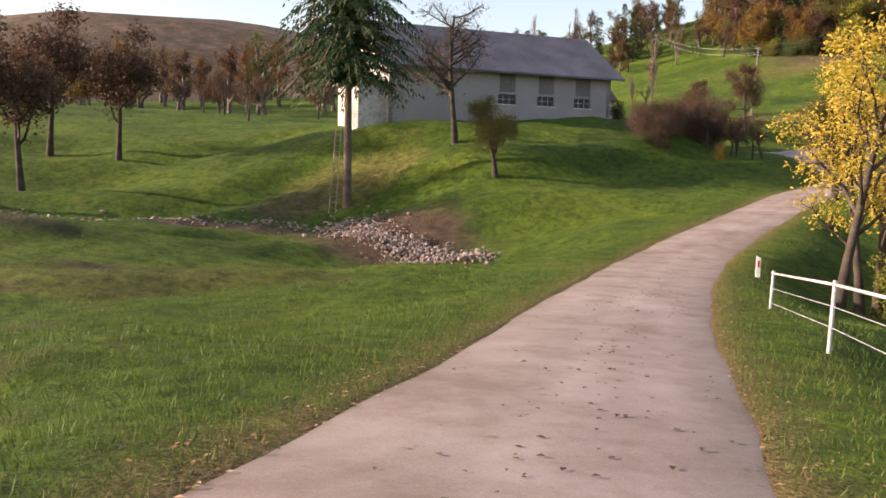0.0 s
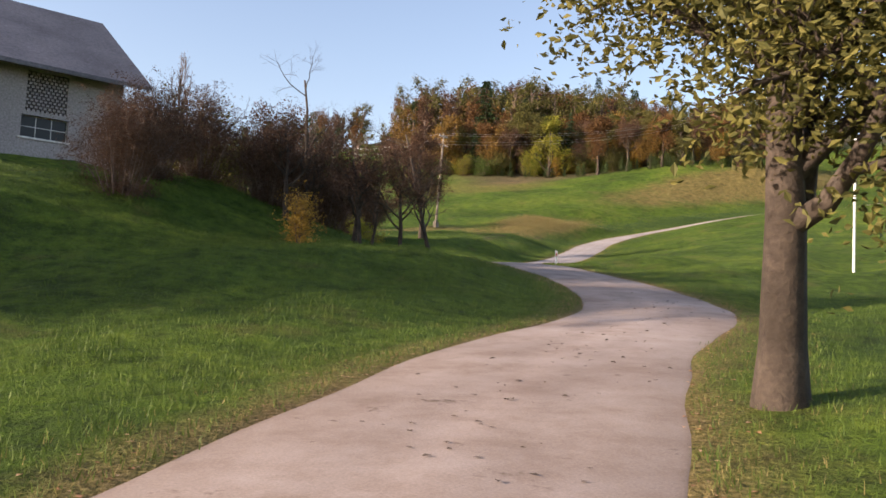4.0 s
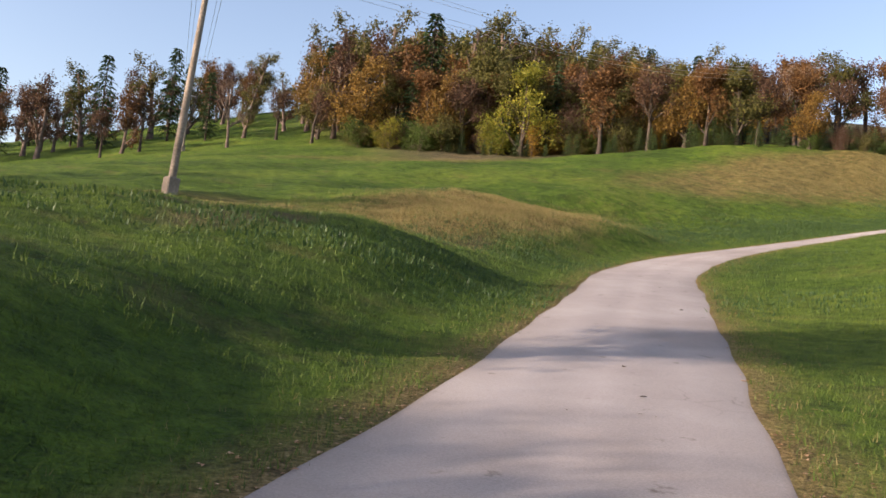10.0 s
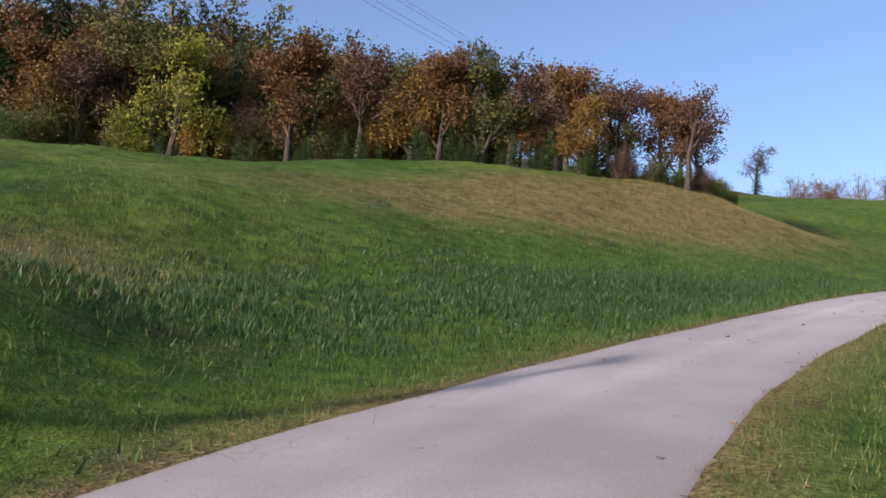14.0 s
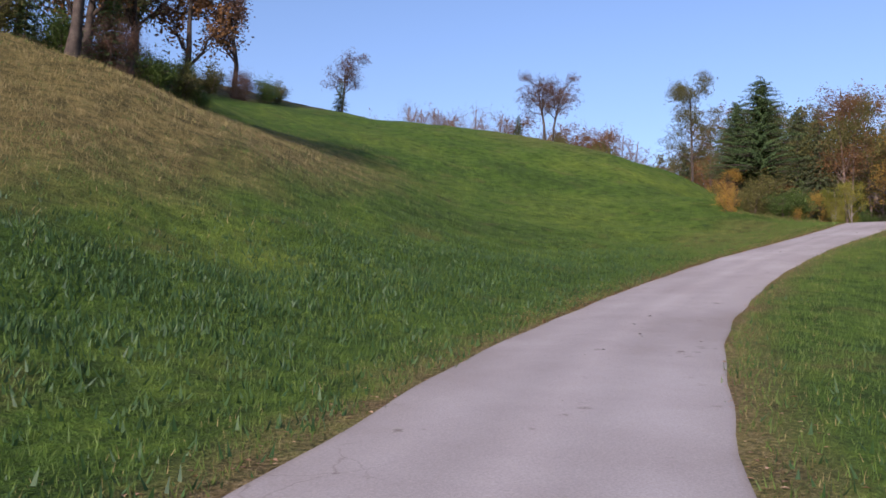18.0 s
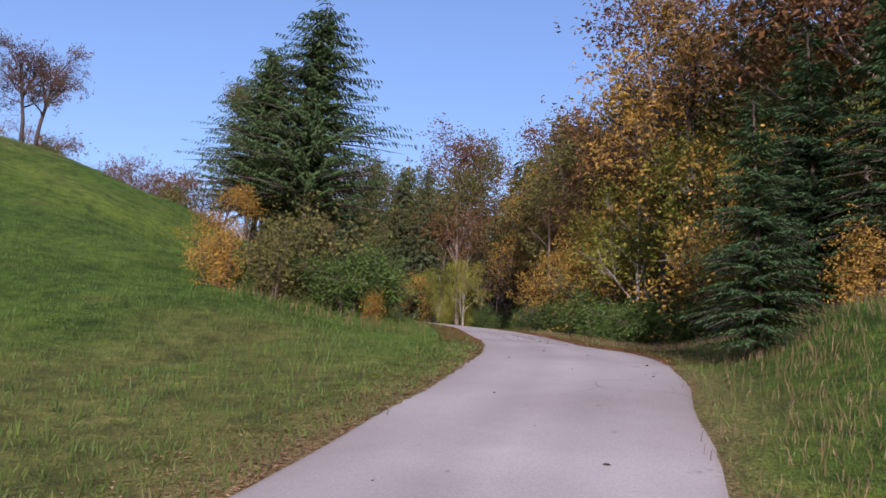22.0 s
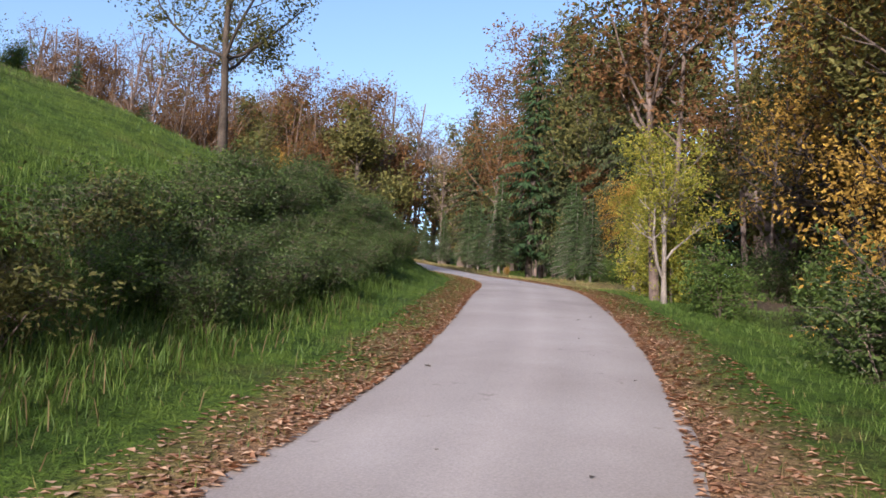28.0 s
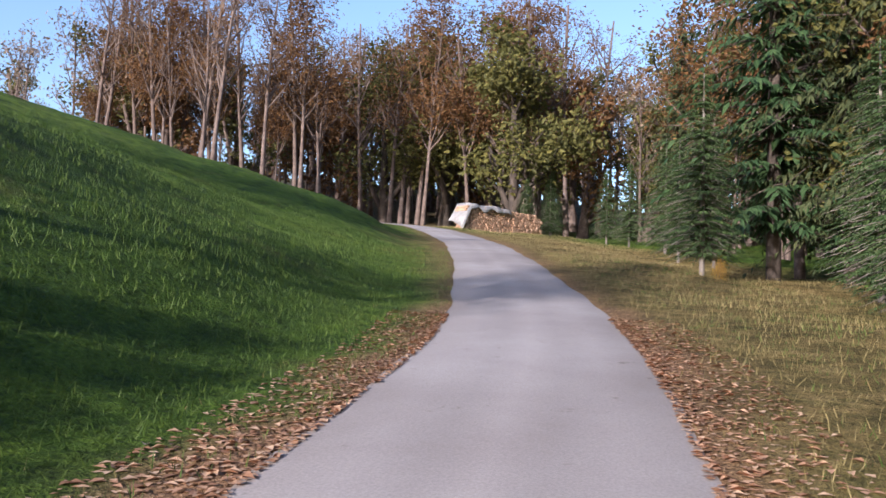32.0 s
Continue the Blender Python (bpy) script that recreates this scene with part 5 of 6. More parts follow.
def wood_edge(x):
    return 108.5 + 0.05 * (x - 120) + 0.2 * max(0, x - 145)


stand([slim, slim_rust, oak, slim, slim_rust], ((122, 100, 168, 116), lambda x, y: wood_edge(x) - 4.5 < y < wood_edge(x)), 30, 0.75, 1.0, 2.2, group="trees of the roadside wood")
stand([far_olive, far_rust, far_spruce, far_brown], ((118, 82, 176, 112), lambda x, y: y < wood_edge(x) - 4.5), 130, 0.85, 1.1, 2.0, far="deep mixed wood behind the roadside trees")
stand([b_green, b_olive, b_bramble, b_ygreen], ((120, 100, 166, 116), lambda x, y: 106 < y < 110.6 + 0.05 * (x - 120) + 0.2 * max(0, x - 145)), 24, 0.6, 1.1, 2.0, group="undergrowth of the roadside wood")
# left bank after the bend
place(wide_pale, 154.0, 128.2, 0.92, 0.3, label="broad dark olive tree standing on the bank")
for i in range(30):
    q = i / 29
    k = int(np.argmin(abs(LINE[:, 0] - (143.5 + 15.5 * q))))
    o = 2.7 + 0.8 * (i % 3) + 0.2 * math.sin(i * 2.1)
    place(b_bramble, LINE[k, 0] - TAN[k, 1] * (HALF[k] + o), LINE[k, 1] + TAN[k, 0] * (HALF[k] + o), (0.34, 0.4, 0.42)[i % 3] * (1.0 + 0.12 * math.sin(i * 1.9)), i * 1.3, group="brambles on the bank")
for i in range(26):
    q = i / 25
    k = int(np.argmin(abs(LINE[:, 0] - (143.0 + 14.0 * q))))
    o = 1.9 + 0.4 * (i % 2) + 0.15 * math.sin(i * 1.7)
    place(b_bramble, LINE[k, 0] - TAN[k, 1] * (HALF[k] + o), LINE[k, 1] + TAN[k, 0] * (HALF[k] + o), (0.3, 0.24)[i % 2] * (1.0 + 0.15 * math.sin(i * 2.3)), i * 0.9, group="brambles on the bank")
for x, y, sc in ((156.4, 124.6, 0.4), (157.4, 125.2, 0.44), (158.8, 125.8, 0.42), (160.0, 126.6, 0.36)):
    place(b_bramble, x, y, sc, x, group="brambles on the bank")
for x, y, p, sc in ((141.8, 120.2, b_green, 0.4), (142.8, 121.2, b_olive, 0.42), (144.2, 122.0, b_green, 0.5), (152.6, 126.0, b_olive, 0.5), (155.0, 127.2, b_gold, 0.45), (148.4, 124.0, b_green, 0.4)):
    place(p, x, y, sc, x, group="shrubs on the bank")
place(b_olive, 140.0, 119.8, 0.5, 0.2)
# wood at the end of the road
stand([slim_rust, slim_bare, olive, slim_bare, slim_bare, slim_rust, slim_bare], ((189, 150, 232, 178), lambda x, y: x > 207.5 and y > 151.5), 46, 1.05, 1.35, 1.9, group="beech wood at the bend")
stand([slim_rust, slim_bare, slim_bare, slim_bare, slim_rust, slim_bare], ((191, 160, 200, 186), lambda x, y: y > 161.5 + 0.2 * (199.5 - x)), 26, 0.8, 1.2, 1.8, group="beech wood at the bend")
stand([far_rust, far_bare, far_olive, far_bare], ((194, 172, 245, 205), lambda x, y: abs(x - 204) > 3), 60, 0.9, 1.15, 2.8, far="thinning beech wood farther up the road")
stand([far_bare, far_bare, far_rust, far_bare, far_olive], ((205, 134, 250, 190), lambda x, y: y < 152 + (x - 205) * 0.8 and x > 214), 60, 0.8, 1.1, 2.6, far="thin bare beech wood behind the woodpile")
stand([slim, droopy, slim_rust, slim, spruce, slim_rust], ((180, 100, 232, 148), lambda x, y: 117 + 0.5 * (x - 180) < y < 126 + 0.5 * (x - 180)), 34, 0.95, 1.25, 2.4, group="conifers on the right of the meadow")
stand([far_olive, far_spruce, far_rust, far_olive], ((176, 90, 250, 146), lambda x, y: y < 118 + 0.5 * (x - 180)), 90, 0.9, 1.1, 2.8, far="dark conifer wood behind the meadow")
place(edge_spruce, 179.4, 128.2, 0.6, 0.2)
place(b_gold, 178.4, 127.4, 0.2, 0.4)
for x, y, s in ((194.5, 135.4, 0.6), (198.5, 139.0, 0.5), (203.0, 142.5, 0.5), (206.5, 150.2, 0.45), (208.5, 149.5, 0.5), (210.5, 150.5, 0.55), (172.4, 122.4, 0.45), (174.2, 122.9, 0.55), (170.8, 121.4, 0.4), (176.4, 123.6, 0.6), (190.0, 133.0, 0.55), (186.0, 130.2, 0.5)):
    place(edge_spruce, x, y, s, x, group="young spruces round the meadow")
for x, y, p, s in ((180.0, 122.4, droopy, 0.9), (184.0, 125.6, droopy, 1.0), (176.2, 120.0, droopy, 0.85), (177.6, 121.0, maple_gold, 0.9), (181.0, 123.0, rust, 0.5), (172.0, 119.2, maple_gold, 0.8), (169.0, 118.0, maple, 0.8), (184.5, 124.0, olive, 0.6),
                   (166.0, 117.4, b_green, 0.9), (171.5, 121.0, b_green, 0.7), (163.0, 117.4, b_olive, 0.8)):
    place(p, x, y, s, x, group="young trees at the meadow's edge")


# posts, poles and wires ---------------------------------------------------
M_WHITEPLASTIC = two_scale("white_plastic", (0.66, 0.66, 0.64), (0.76, 0.76, 0.74), (0.82, 0.82, 0.8), 2.0, 20, 0.5, 0.05, 0.002)
M_STEEL = two_scale("galvanised_steel", (0.3, 0.3, 0.31), (0.42, 0.42, 0.43), (0.5, 0.5, 0.51), 3, 30, 0.45, 0.1, 0.003)
m, nt, b = mat("red_reflector", 0.25, 0.6)
b.inputs["Base Color"].default_value = (0.5, 0.03, 0.02, 1)
M_RED = m
m, nt, b = mat("black_band", 0.6, 0.3)
b.inputs["Base Color"].default_value = (0.03, 0.03, 0.03, 1)
M_BLACK = m
m, nt, b = mat("porcelain", 0.3, 0.5)
b.inputs["Base Color"].default_value = (0.12, 0.07, 0.05, 1)
M_PORCELAIN = m


def delineator(x, y, turn, height=0.8):
    e = tagged(new("road_post"), "white plastic road marker post with a red reflector", "post", group="road marker posts")
    e.matrix_basis = pose(x, y, ground_at(x, y), 0, 0, turn)
    bm = bmesh.new()
    prof = [(-0.06, -0.03), (0.06, -0.03), (0.06, 0.02), (0.03, 0.05), (-0.03, 0.05), (-0.06, 0.02)]
    lo = [bm.verts.new((a, c, -0.2)) for a, c in prof]
    hi = [bm.verts.new((a * 0.95, c, height - 0.05 * (a > 0))) for a, c in prof]
    bm.faces.new(hi)
    for i in range(6):
        j = (i + 1) % 6
        bm.faces.new((lo[i], lo[j], hi[j], hi[i]))
    part("shaft", bm, M_WHITEPLASTIC, e)
    boxpart("reflector", (-0.025, -0.04, height - 0.3), (0.025, -0.031, height - 0.12), M_RED, e, "red reflector", 0.003)
    return e


delineator(8.25, 22.0, -8)
delineator(33.2, 72.3, -24, 0.9)


def rod(name, a, c, r0, r1, material, parent, sides=8, label=""):
    v, f = [], []
    a, c = Vector(a), Vector(c)
    tube(v, f, [a, a.lerp(c, 0.5), c], [r0, (r0 + r1) / 2, r1], sides)
    return link_mesh(name, v, f, material, parent, label, smooth_faces=True)


def power_pole(x, y, h, lean, turn, label):
    e = tagged(new("utility_pole"), label, "pole", group="utility poles")
    e.matrix_basis = pose(x, y, ground_at(x, y), *lean, turn)
    rod("pole", (0, 0, -0.4), (0, 0, h), 0.13, 0.085, M_WOOD, e, 10)
    tips = []
    for z, w in ((h - 0.25, 0.55), (h - 1.1, 0.7)):
        boxpart("crossarm", (-w, -0.05, z - 0.05), (w, 0.05, z + 0.05), M_STEEL, e, "", 0.008)
        for sx in (-w + 0.07, w - 0.07):
            v, f = [], []
            tube(v, f, [(sx, 0, z + 0.05), (sx, 0, z + 0.1), (sx, 0, z + 0.15), (sx, 0, z + 0.22)], [0.02, 0.05, 0.045, 0.03], 8)
            link_mesh("insulator", v, f, M_PORCELAIN, e, smooth_faces=True)
            tips.append(e.matrix_basis @ Vector((sx, 0, z + 0.22)))
    boxpart("footing", (-0.2, -0.2, -0.3), (0.2, 0.2, 0.5), M_WOOD, e, "", 0.03)
    return tips


t1 = power_pole(40.3, 111.0, 9.0, (0, 3.4), 25, "leaning weathered wooden power pole with insulators")
t2 = power_pole(104, 152.5, 8.6, (0, 0), 30, "wooden power pole at the wood's edge")
t3 = power_pole(44.5, 181, 7.5, (0, 0), 20, "far wooden power pole on the grassy crest")
lone = tagged(new("meadow_pole"), "pale thin pole standing in the meadow", "pole")
lone.location = (43.6, 64.8, ground_at(43.6, 64.8))
rod("pole", (0, 0, -0.3), (0.05, 0, 6.0), 0.06, 0.05, M_WHITEPLASTIC, lone)
wires = tagged(new("power_line"), "thin sagging overhead power wires between poles", "wires")
for a, c, sag in [(t1[i], t2[i], 1.6) for i in range(4)] + [(t1[i], t3[i], 1.4) for i in range(4)]:
    v, f = [], []
    tube(v, f, [a.lerp(c, q / 14) - Vector((0, 0, sag * 4 * (q / 14) * (1 - q / 14))) for q in range(15)], [0.009] * 15, 3)
    link_mesh("wire", v, f, M_STEEL, wires)

# fence by the ditch
fence = tagged(new("fence"), "low fence of thin grey posts, rail and wires", "fence")
posts = [(5.9, 15.2), (4.75, 10.4), (3.7, 6.0)]
tops = []
for x, y in posts:
    z = ground_at(x, y)
    rod("post", (x, y, z - 0.3), (x + 0.02, y, z + 0.95), 0.032, 0.028, M_STEEL, fence)
    tops.append(Vector((x, y, z)))
for a, c in zip(tops, tops[1:]):
    rod("rail", a + Vector((0, 0, 0.9)), c + Vector((0, 0, 0.9)), 0.022, 0.022, M_STEEL, fence, 6)
    for h in (0.35, 0.62):
        rod("wire", a + Vector((0, 0, h)), c + Vector((0, 0, h)), 0.006, 0.006, M_STEEL, fence, 4)

# ladder against the spruce
ladder = tagged(new("ladder"), "rough wooden ladder leaning on the spruce", "ladder")
ladder.matrix_basis = pose(-6.9, 51.0, ground_at(-6.9, 51.0), -7, 4, 10)
for sx in (-0.2, 0.2):
    rod("side_rail", (sx, 0, -0.1), (sx * 0.8, 0, 5.2), 0.04, 0.03, M_WOOD, ladder, 6)
for i in range(14):
    rod("rung", (-0.2, 0, 0.3 + i * 0.35), (0.2, 0, 0.3 + i * 0.35), 0.018, 0.018, M_WOOD, ladder, 5)

# second house, beyond the fruit trees
h2 = tagged(new("cottage"), "small white cottage with a dark roof beyond the trees", "house")
h2.matrix_basis = Matrix.Translation((7.0, 159.0, ground_at(12, 162) - 0.3)) @ Matrix.Rotation(0.35, 4, "Z")
ww = [(8.2, 9.2, 1.4, 2.6), (5.0, 6.0, 1.4, 2.6)]
wall_with_holes("wall", 11.0, -0.6, 4.0, 0.4, ww, M_WHITE, h2)
boxpart("wall", (0, 7.6, -0.6), (11, 8, 4.0), M_WHITE, h2)
gable_wall("gable", 0.003, 8.0, -0.6, 3.98, 7.3, 0.4, M_WHITE, h2)
gable_wall("gable", 10.597, 8.0, -0.6, 3.98, 7.3, 0.4, M_WHITE, h2)
gable_roof(h2, 11.0, 8.0, 4.0, 7.5, 0.6, M_TILE, label="dark tiled roof")
for q in ww:
    window_unit(h2, *q)
rod("downpipe", (10.95, -0.08, -0.5), (10.95, -0.08, 3.8), 0.06, 0.06, M_DARKWOOD, h2)

# pink outbuilding behind the willow
h3 = tagged(new("outbuilding"), "small pink plastered outbuilding behind the willow thicket", "building")
h3.matrix_basis = Matrix.Translation((17.5, 112.0, ground_at(19.5, 113) - 0.2)) @ Matrix.Rotation(0.3, 4, "Z")
boxpart("wall", (0, 0, -0.5), (5.5, 5, 3.2), M_PINK, h3, "pink plaster walls", 0.02)
gable_roof(h3, 5.5, 5.0, 3.2, 5.0, 0.4, M_TILE)

# woodpile -----------------------------------------------------------------
M_LOG_END = two_scale("cut_log_ends", (0.3, 0.17, 0.1), (0.45, 0.28, 0.18), (0.58, 0.4, 0.27), 3.0, 25, 0.85, 0.4, 0.01)
m, nt, b = mat("tarpaulin", 0.45, 0.4)
nt.links.new(ramp(nt, noise_fac(nt, 1.5, 4, 0.6), [(0.3, (0.2, 0.19, 0.185)), (0.6, (0.32, 0.31, 0.305)), (0.8, (0.45, 0.44, 0.435))]), b.inputs["Base Color"])
bump(nt, b, noise_fac(nt, 3, 4, 0.6), 0.8, 0.1)
M_TARP = m
pile = tagged(new("woodpile"), "long stack of split logs partly under a pale tarpaulin", "woodpile")
wx, wy = 199.8, 150.45
WP = Matrix.Translation((wx, wy, ground_at(wx + 3, wy - 0.6) - 0.05)) @ Matrix.Rotation(-0.2, 4, "Z")
pile.matrix_basis = WP
wr = random.Random(8)
log_meshes = []
for k in range(6):
    v, f = [], []
    n = wr.choice((5, 6, 7))
    r = 0.11
    ring = [(r * wr.uniform(0.75, 1.2) * math.cos(2 * math.pi * i / n), r * wr.uniform(0.75, 1.2) * math.sin(2 * math.pi * i / n)) for i in range(n)]
    v = [(a, 0, c) for a, c in ring] + [(a * 0.96, 1.0, c * 0.96) for a, c in ring]
    f = [tuple(range(n)), tuple(range(2 * n - 1, n - 1, -1))] + [(i, i + n, (i + 1) % n + n, (i + 1) % n) for i in range(n)]
    me = bpy.data.meshes.new("log")
    me.from_pydata(v, [], f)
    me.materials.append(M_LOG_END)
    log_meshes.append(me)
rows = 0
for r in range(8):
    top = 1.55 if r < 6 else 1.7
    x = 0.12 + (0.1 if r % 2 else 0.0)
    while x < 7.0 - (0.5 if r > 6 else 0):
        ob = new("log", wr.choice(log_meshes))
        ob.parent = pile
        ob.matrix_basis = Matrix.Translation((x, wr.uniform(-0.06, 0.06), 0.1 + r * 0.19)) @ Matrix.Rotation(wr.uniform(0, 6.3), 4, "Y")
        x += 0.22 + wr.uniform(-0.02, 0.02)
n, mrow = 24, 8
v = []
for i in range(n + 1):
    for j in range(mrow + 1):
        x = -0.35 + i * 4.3 / n
        q = j / mrow
        sag = 0.05 * math.sin(x * 3.1) + 0.04 * math.sin(x * 7 + q * 5)
        yy, zz = -0.15 + q * 1.3, 1.6 + 0.08 * math.sin(q * 3.14) + sag
        if i < 4:
            zz -= (4 - i) * 0.36 * (1 - 0.3 * q)
        if j == 0:
            zz -= 0.28 + 0.1 * math.sin(x * 5)
            yy -= 0.03
        v.append((x, yy, zz))
f = [(i * (mrow + 1) + j, (i + 1) * (mrow + 1) + j, (i + 1) * (mrow + 1) + j + 1, i * (mrow + 1) + j + 1) for i in range(n) for j in range(mrow)]
cover = link_mesh("tarpaulin", v, f, M_TARP, None, smooth_faces=True)
cover.matrix_basis = WP
tagged(cover, "pale crumpled tarpaulin draped over the stacked logs", "tarpaulin")
sol = cover.modifiers.new("thickness", "SOLIDIFY")
sol.thickness = 0.02

# rubble in the gully ------------------------------------------------------
M_STONE = two_scale("rubble_stone", (0.13, 0.095, 0.08), (0.26, 0.2, 0.175), (0.42, 0.36, 0.33), 1.5, 12, 0.9, 0.5, 0.02)
nr = np.random.default_rng(3)


def stones(count, place_at, lo, hi):
    """Angular stones as one list of vertices and faces."""
    v, f = [], []
    for i in range(count):
        x, y, lift = place_at(i)
        s = nr.uniform(lo, hi) if nr.random() > 0.1 else hi * 1.5
        k = len(v)
        cz = ground_at(x, y) + lift
        ang = nr.uniform(0, 6.3)
        for z, r in ((-0.5, 0.8), (0.15, 1.0), (0.6, 0.55)):
            for q in range(5):
                w = ang + q * 1.2566
                rr = r * s * nr.uniform(0.7, 1.25)
                v.append((x + math.cos(w) * rr, y + math.sin(w) * rr, cz + z * s * nr.uniform(0.7, 1.2)))
        for a in (0, 5):
            for q in range(5):
                n_ = (q + 1) % 5
                f.append((k + a + q, k + a + n_, k + a + 5 + n_, k + a + 5 + q))
        f.append(tuple(k + 10 + q for q in range(5)))
    return v, f


def heap(i):
    u = nr.random()
    x, y = 1.2 - 7.5 * u + nr.normal(0, 0.7), 34.8 + 13.5 * u + nr.normal(0, 1.2)
    return x, y, max(0.0, 0.35 - 0.2 * abs(nr.normal(0, 1)))


def stream(i):
    u = nr.random()
    return -6 - 22 * u, 48.6 - 2.0 * u + nr.normal(0, 0.6), 0.02


for fn, cnt, lo, hi, lab in ((heap, 2000, 0.03, 0.1, "heap of pale broken rubble beside the gully"), (stream, 220, 0.05, 0.13, "stones lining the small stream bed")):
    v, f = stones(cnt, fn, lo, hi)
    tagged(link_mesh("rubble", v, f, M_STONE), lab, "rubble", kind="stuff")
v, f = stones(70, lambda i: (113.9 + nr.normal(0, 0.7), 117.9 + nr.normal(0, 0.2), 0.01), 0.012, 0.04)
tagged(link_mesh("gravel", v, f, M_STONE), "loose pale gravel on the verge", "gravel", kind="stuff")


# grass, fallen leaves, clods ----------------------------------------------
def scatter_line(n, s0, s1, o0, o1, side_, power=1.0):
    """Random spots along the road: between two distances along it and two offsets from its edge."""
    s = nr.uniform(s0, s1, n)
    o = o0 + (o1 - o0) * nr.random(n) ** power
    x, y = along(s, side_ * o, side_)
    return x, y, o


def way(x):
    """Distance along the road at a given x."""
    return float(np.interp(x, LINE[:, 0], DIST))


def along(s, w, edge_side=0):
    """The place at a distance along the road and an offset to its left, from its middle or from an edge."""
    cx, cy, tx, ty, h = (np.interp(s, DIST, q) for q in (LINE[:, 0], LINE[:, 1], TAN[:, 0], TAN[:, 1], HALF))
    w = w + edge_side * h
    return cx - ty * w, cy + tx * w


def blades(name, x, y, length, width, material, label, per=3, spread=0.06, category="grass", bent=False):
    """Grass as single leaning blades, or as bent ones of three faces."""
    n = len(x)
    x, y = np.repeat(x, per) + nr.normal(0, spread, n * per), np.repeat(y, per) + nr.normal(0, spread, n * per)
    z = land(x, y, False)
    m = len(x)
    ln = length * nr.uniform(0.45, 1.4, m)
    a, b_ = nr.uniform(0, 6.283, m), nr.uniform(0, 6.283, m)
    tilt = nr.uniform(0.15, 0.8, m)
    lx, ly = np.cos(b_) * tilt * ln, np.sin(b_) * tilt * ln
    w = width * nr.uniform(0.6, 1.3, m)
    dx, dy = np.cos(a) * w, np.sin(a) * w
    tip = np.column_stack([x + lx, y + ly, z + ln * (1 - 0.35 * tilt)])
    k = np.arange(m)
    if bent:
        mx, my, mz = x + lx * 0.35, y + ly * 0.35, z + ln * 0.6
        co = np.stack([np.column_stack([x - dx, y - dy, z - 0.02]), np.column_stack([x + dx, y + dy, z - 0.02]), np.column_stack([mx + dx * 0.8, my + dy * 0.8, mz]),
                       np.column_stack([mx - dx * 0.8, my - dy * 0.8, mz]), tip], 1).reshape(-1, 3)
        k = k * 5
        lv = np.column_stack([k, k + 1, k + 2, k, k + 2, k + 3, k + 3, k + 2, k + 4]).ravel()
        lt = np.full(m * 3, 3, np.int32)
    else:
        co = np.stack([np.column_stack([x - dx, y - dy, z - 0.02]), np.column_stack([x + dx, y + dy, z - 0.02]), tip], 1).reshape(-1, 3)
        lv = np.arange(m * 3)
        lt = np.full(m, 3, np.int32)
    return stuff_mesh(name, (co, lv, lt, np.zeros(len(lt), np.int32), [material]), label, category)


def clear_of_roads(x, y):
    da, _, ka = nearest(x, y, APRON)
    ok = (nearest(x, y, LANE)[0] > LANE_HALF + 0.1) & (da > APRON_HALF[ka] + 0.1) & (nearest(x, y, MOUTH)[0] > MOUTH_HALF + 0.05)
    d, _, k = nearest(x, y, LINE)
    return ok & (d > HALF[k] + 0.02)


M_BLADE = leaf_mat("grass_blades", [(0.04, 0.078, 0.011), (0.075, 0.128, 0.02), (0.125, 0.175, 0.034)], 0.6, 0.3)
M_STRAW = leaf_mat("dry_grass_blades", [(0.13, 0.11, 0.035), (0.24, 0.19, 0.075), (0.36, 0.29, 0.13)], 0.7, 0.3)
M_STALK = leaf_mat("brown_stalks", [(0.07, 0.055, 0.025), (0.14, 0.1, 0.045), (0.22, 0.165, 0.08)], 0.7, 0.2)
M_WEED = leaf_mat("broad_weeds", [(0.02, 0.052, 0.016), (0.04, 0.085, 0.025), (0.07, 0.125, 0.04)], 0.5, 0.3)
M_LITTER = leaf_mat("fallen_leaves", [(0.2, 0.1, 0.05), (0.42, 0.22, 0.12), (0.58, 0.36, 0.22), (0.66, 0.48, 0.32)], 0.75, 0.1)
total = DIST[-1]
for side_, far_, cnt in ((1, 11.0, 105000), (-1, 6.0, 60000)):
    x, y, o = scatter_line(cnt, 8, way(180), 0.05, far_, side_, 1.8)
    ok = clear_of_roads(x, y) & ((o > 0.75) | ((x < 124) & (o > 0.4)) | ((x < 124) & (nr.random(len(x)) < 0.45)) | (nr.random(len(x)) < 0.15)) & ((side_ > 0) | (x < 158) | (nr.random(len(x)) < 0.2))
    blades("grass", x[ok], y[ok], 0.09, 0.006, M_BLADE, "rough green meadow grass along the road", 5, 0.07)
x, y, o = scatter_line(7000, 8, way(180), 0.02, 0.9, 1, 1.4)
x2, y2, _ = scatter_line(7000, 8, way(180), 0.02, 1.2, -1, 1.4)
x, y = np.concatenate([x, x2]), np.concatenate([y, y2])
ok = clear_of_roads(x, y) & ((x < 124) | (nr.random(len(x)) < 0.25))
blades("dry_grass", x[ok], y[ok], 0.08, 0.005, M_STRAW, "withered straw-coloured grass at the road's edge", 3, 0.05)
# tufts, coarser and sparser, on the slopes
x, y, o = scatter_line(26000, 8, way(180), 0.6, 20, 1, 1.4)
ok = clear_of_roads(x, y)
blades("grass_tufts", x[ok], y[ok], 0.11, 0.009, M_BLADE, "uneven grass tufts on the meadow slope", 4, 0.08)
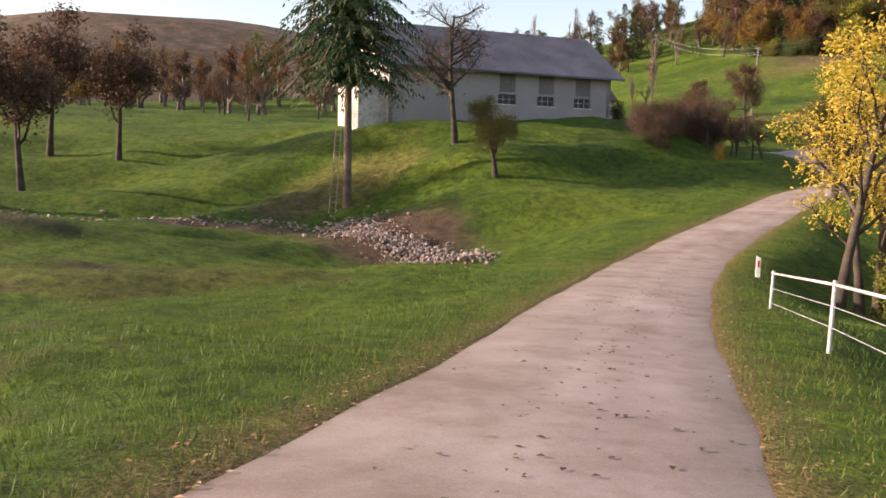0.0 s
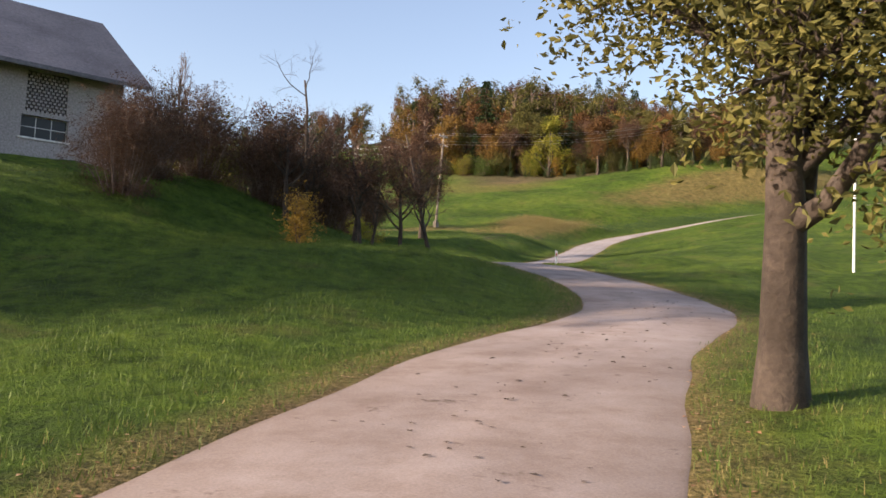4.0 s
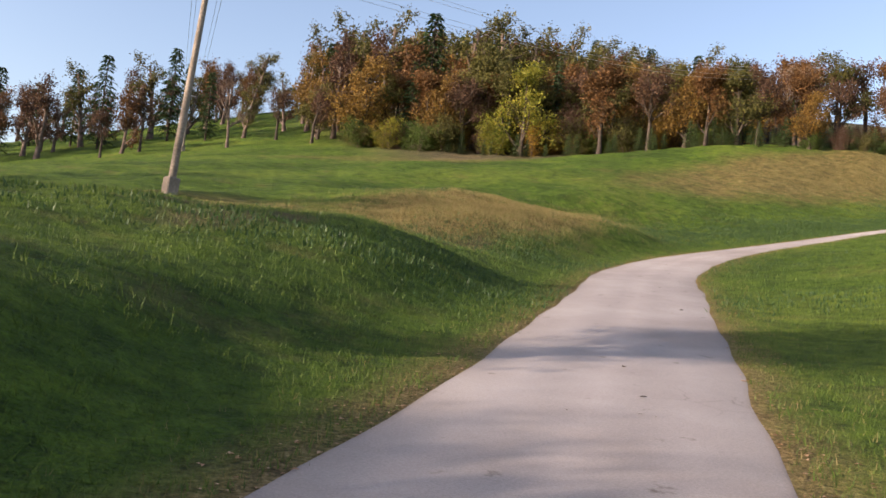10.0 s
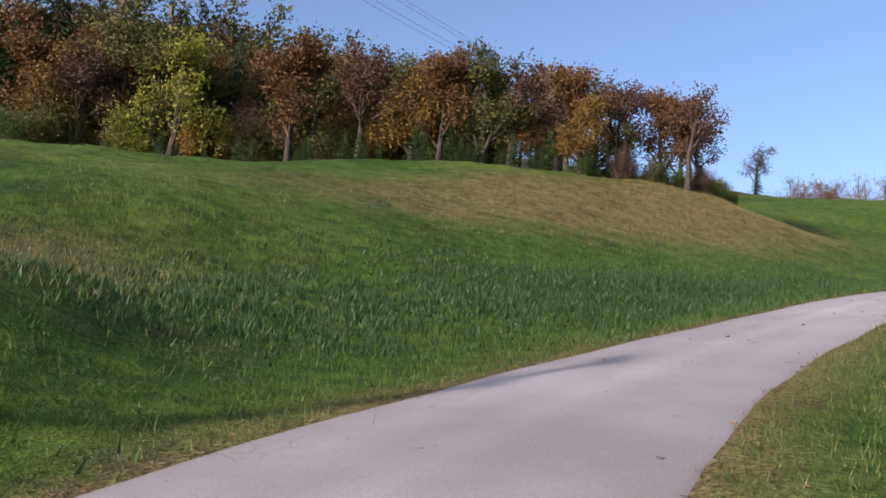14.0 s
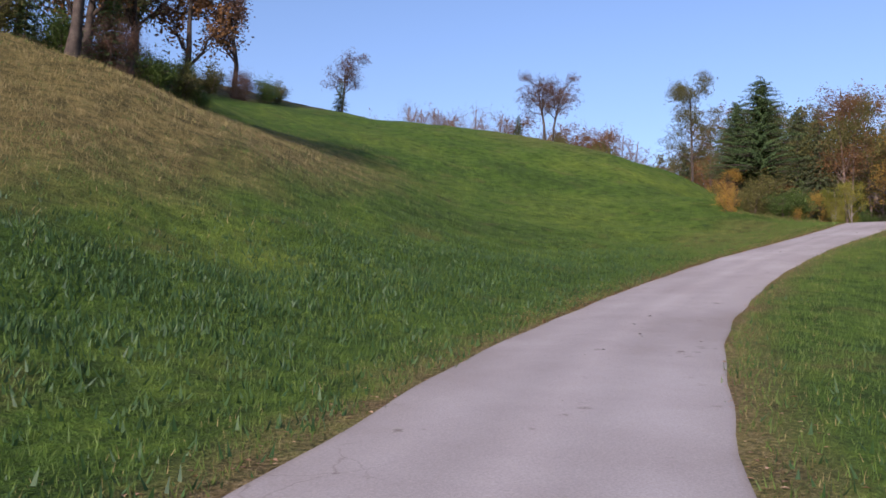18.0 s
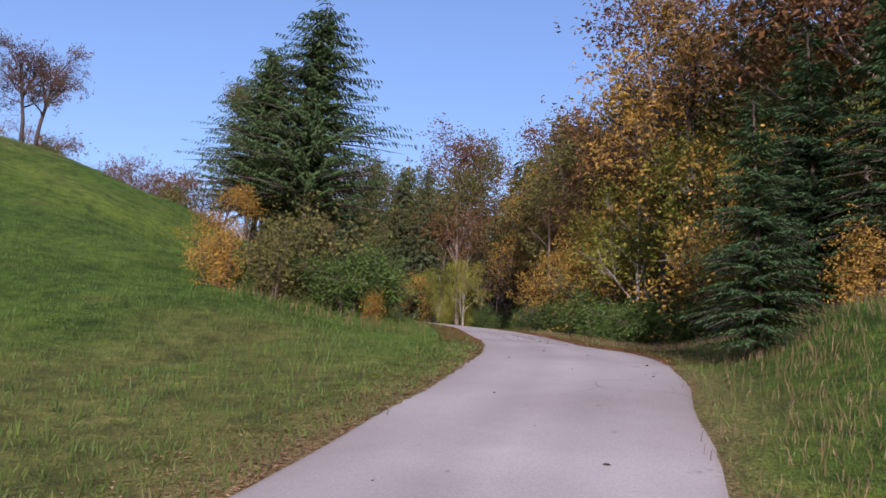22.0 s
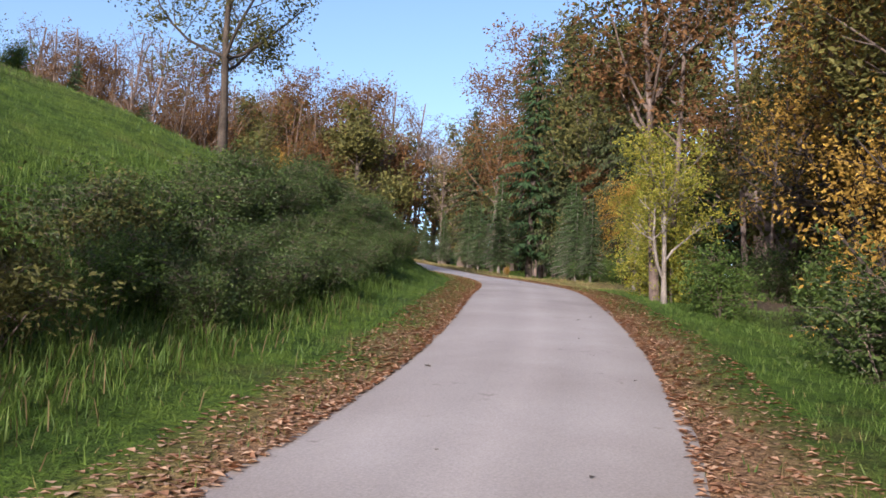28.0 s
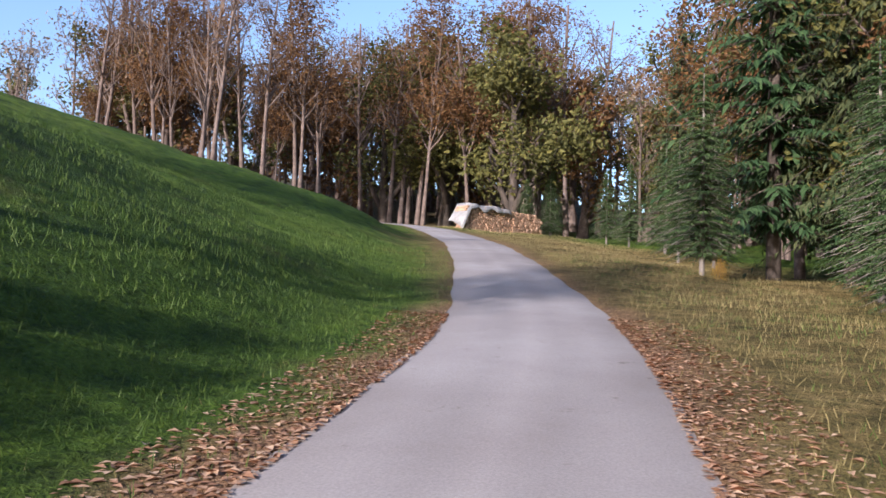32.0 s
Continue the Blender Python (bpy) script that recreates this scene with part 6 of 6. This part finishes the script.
# weeds in patches
x = np.concatenate([nr.normal(72, 9, 15000), nr.normal(96, 8, 6500), nr.normal(52, 5, 2600), nr.normal(46, 5, 2200)])
y = np.concatenate([nr.normal(117.0, 1.9, 15000), nr.normal(121.8, 1.8, 6500), nr.normal(106.5, 1.6, 2600), nr.normal(97.5, 1.2, 2200)])
ok = clear_of_roads(x, y)
blades("weeds", x[ok], y[ok], 0.11, 0.019, M_WEED, "dark green clover and weeds in the meadow", 3, 0.07, "weeds")
# tall grass on the bank after the trees
x, y, o = scatter_line(7000, way(128), way(150), 1.3, 6.0, 1)
ok = clear_of_roads(x, y)
blades("tall_grass", x[ok], y[ok], 0.2, 0.005, M_BLADE, "tall rank grass on the roadside bank", 5, 0.15, bent=True)
x, y, o = scatter_line(900, way(126), way(146), 1.2, 5.0, 1)
blades("tall_grass", x, y, 0.22, 0.004, M_STALK, "withered brown stalks on the roadside bank", 4, 0.3, bent=True)
x, y, o = scatter_line(2800, way(114), way(140), 0.6, 3.6, -1, 1.3)
blades("tall_grass", x, y, 0.17, 0.004, M_STALK, "tall dry grass beside the road", 4, 0.3, bent=True)
q, w = nr.normal(0, 5.8, 17000), nr.normal(0, 1.6, 17000)
x, y = 53.0 + 0.79 * q - 0.61 * w, 113.4 + 0.61 * q + 0.79 * w
blades("dry_grass", x, y, 0.13, 0.006, M_STRAW, "dry straw-coloured grass on the bank", 4, 0.15)
x, y, o = scatter_line(15000, way(158), way(206), 0.4, 9, -1)
blades("dry_grass", x, y, 0.12, 0.006, M_STRAW, "short dry grass of the meadow below the woodpile", 4, 0.15)
x = nr.normal(94, 10, 9000)
y = 131 + 0.2 * (x - 90) + nr.normal(0, 2.6, len(x))
blades("dry_grass", x, y, 0.16, 0.007, M_STRAW, "brownish dry grass on the hillside", 3, 0.15)


def litter(x, y, size, label, lift=0.012, on_road=False, material=None):
    n = len(x)
    d, rz, k = nearest(x, y, LINE)
    z = np.where(d < HALF[k] - 0.02, rz + 0.03 * (1 - (d / HALF[k]) ** 2) + 0.006, land(x, y, False) + 0.022)
    a = nr.uniform(0, 6.283, n)
    s = size * nr.uniform(0.5, 1.4, n)
    up = nr.uniform(0.0, 0.5, n) * s
    dx, dy = np.cos(a) * s, np.sin(a) * s
    co = np.stack([np.column_stack([x - dx, y - dy, z]), np.column_stack([x + dy * 0.6, y - dx * 0.6, z + up]), np.column_stack([x + dx, y + dy, z + up * 0.3]), np.column_stack([x - dy * 0.6, y + dx * 0.6, z + up * 0.8])], 1).reshape(-1, 3)
    k = np.arange(n) * 4
    lv = np.column_stack([k, k + 1, k + 2, k, k + 2, k + 3]).ravel()
    lt = np.full(n * 2, 3, np.int32)
    return stuff_mesh("fallen_leaves", (co, lv, lt, np.zeros(len(lt), np.int32), [material or M_LITTER]), label, "leaves")


x, y, o = scatter_line(12000, way(126), way(168), -0.12, 0.65, 1, 1.6)
x2, y2, _ = scatter_line(12500, way(122), way(168), -0.12, 0.75, -1, 1.6)
litter(np.concatenate([x, x2]), np.concatenate([y, y2]), 0.036, "drifts of brown fallen leaves along the road's edges")
x, y, o = scatter_line(2600, 10, way(98), -0.1, 0.5, 1, 1.5)
x3, y3, _ = scatter_line(5000, way(96), way(127), -0.1, 0.8, 1, 1.5)
x, y = np.concatenate([x, x3]), np.concatenate([y, y3])
x2, y2, _ = scatter_line(2200, 10, way(124), -0.1, 0.5, -1, 1.5)
litter(np.concatenate([x, x2]), np.concatenate([y, y2]), 0.024, "scattered brown leaves at the edge of the asphalt")
s = np.concatenate([nr.uniform(14, 75, 900), nr.uniform(75, way(160), 260), nr.normal(way(130.5), 1.2, 60), nr.normal(way(128), 0.8, 25)])
w = nr.normal(-0.2, 0.5, len(s)).clip(-1.2, 1.2)
x, y = along(s, w)
M_CLOD = two_scale("dried_mud_clods", (0.06, 0.04, 0.03), (0.11, 0.08, 0.06), (0.17, 0.13, 0.1), 3, 20, 0.95, 0.4, 0.01)
litter(x, y, 0.028, "bits of mud and leaves lying on the asphalt", material=M_CLOD)

discard(*protos)
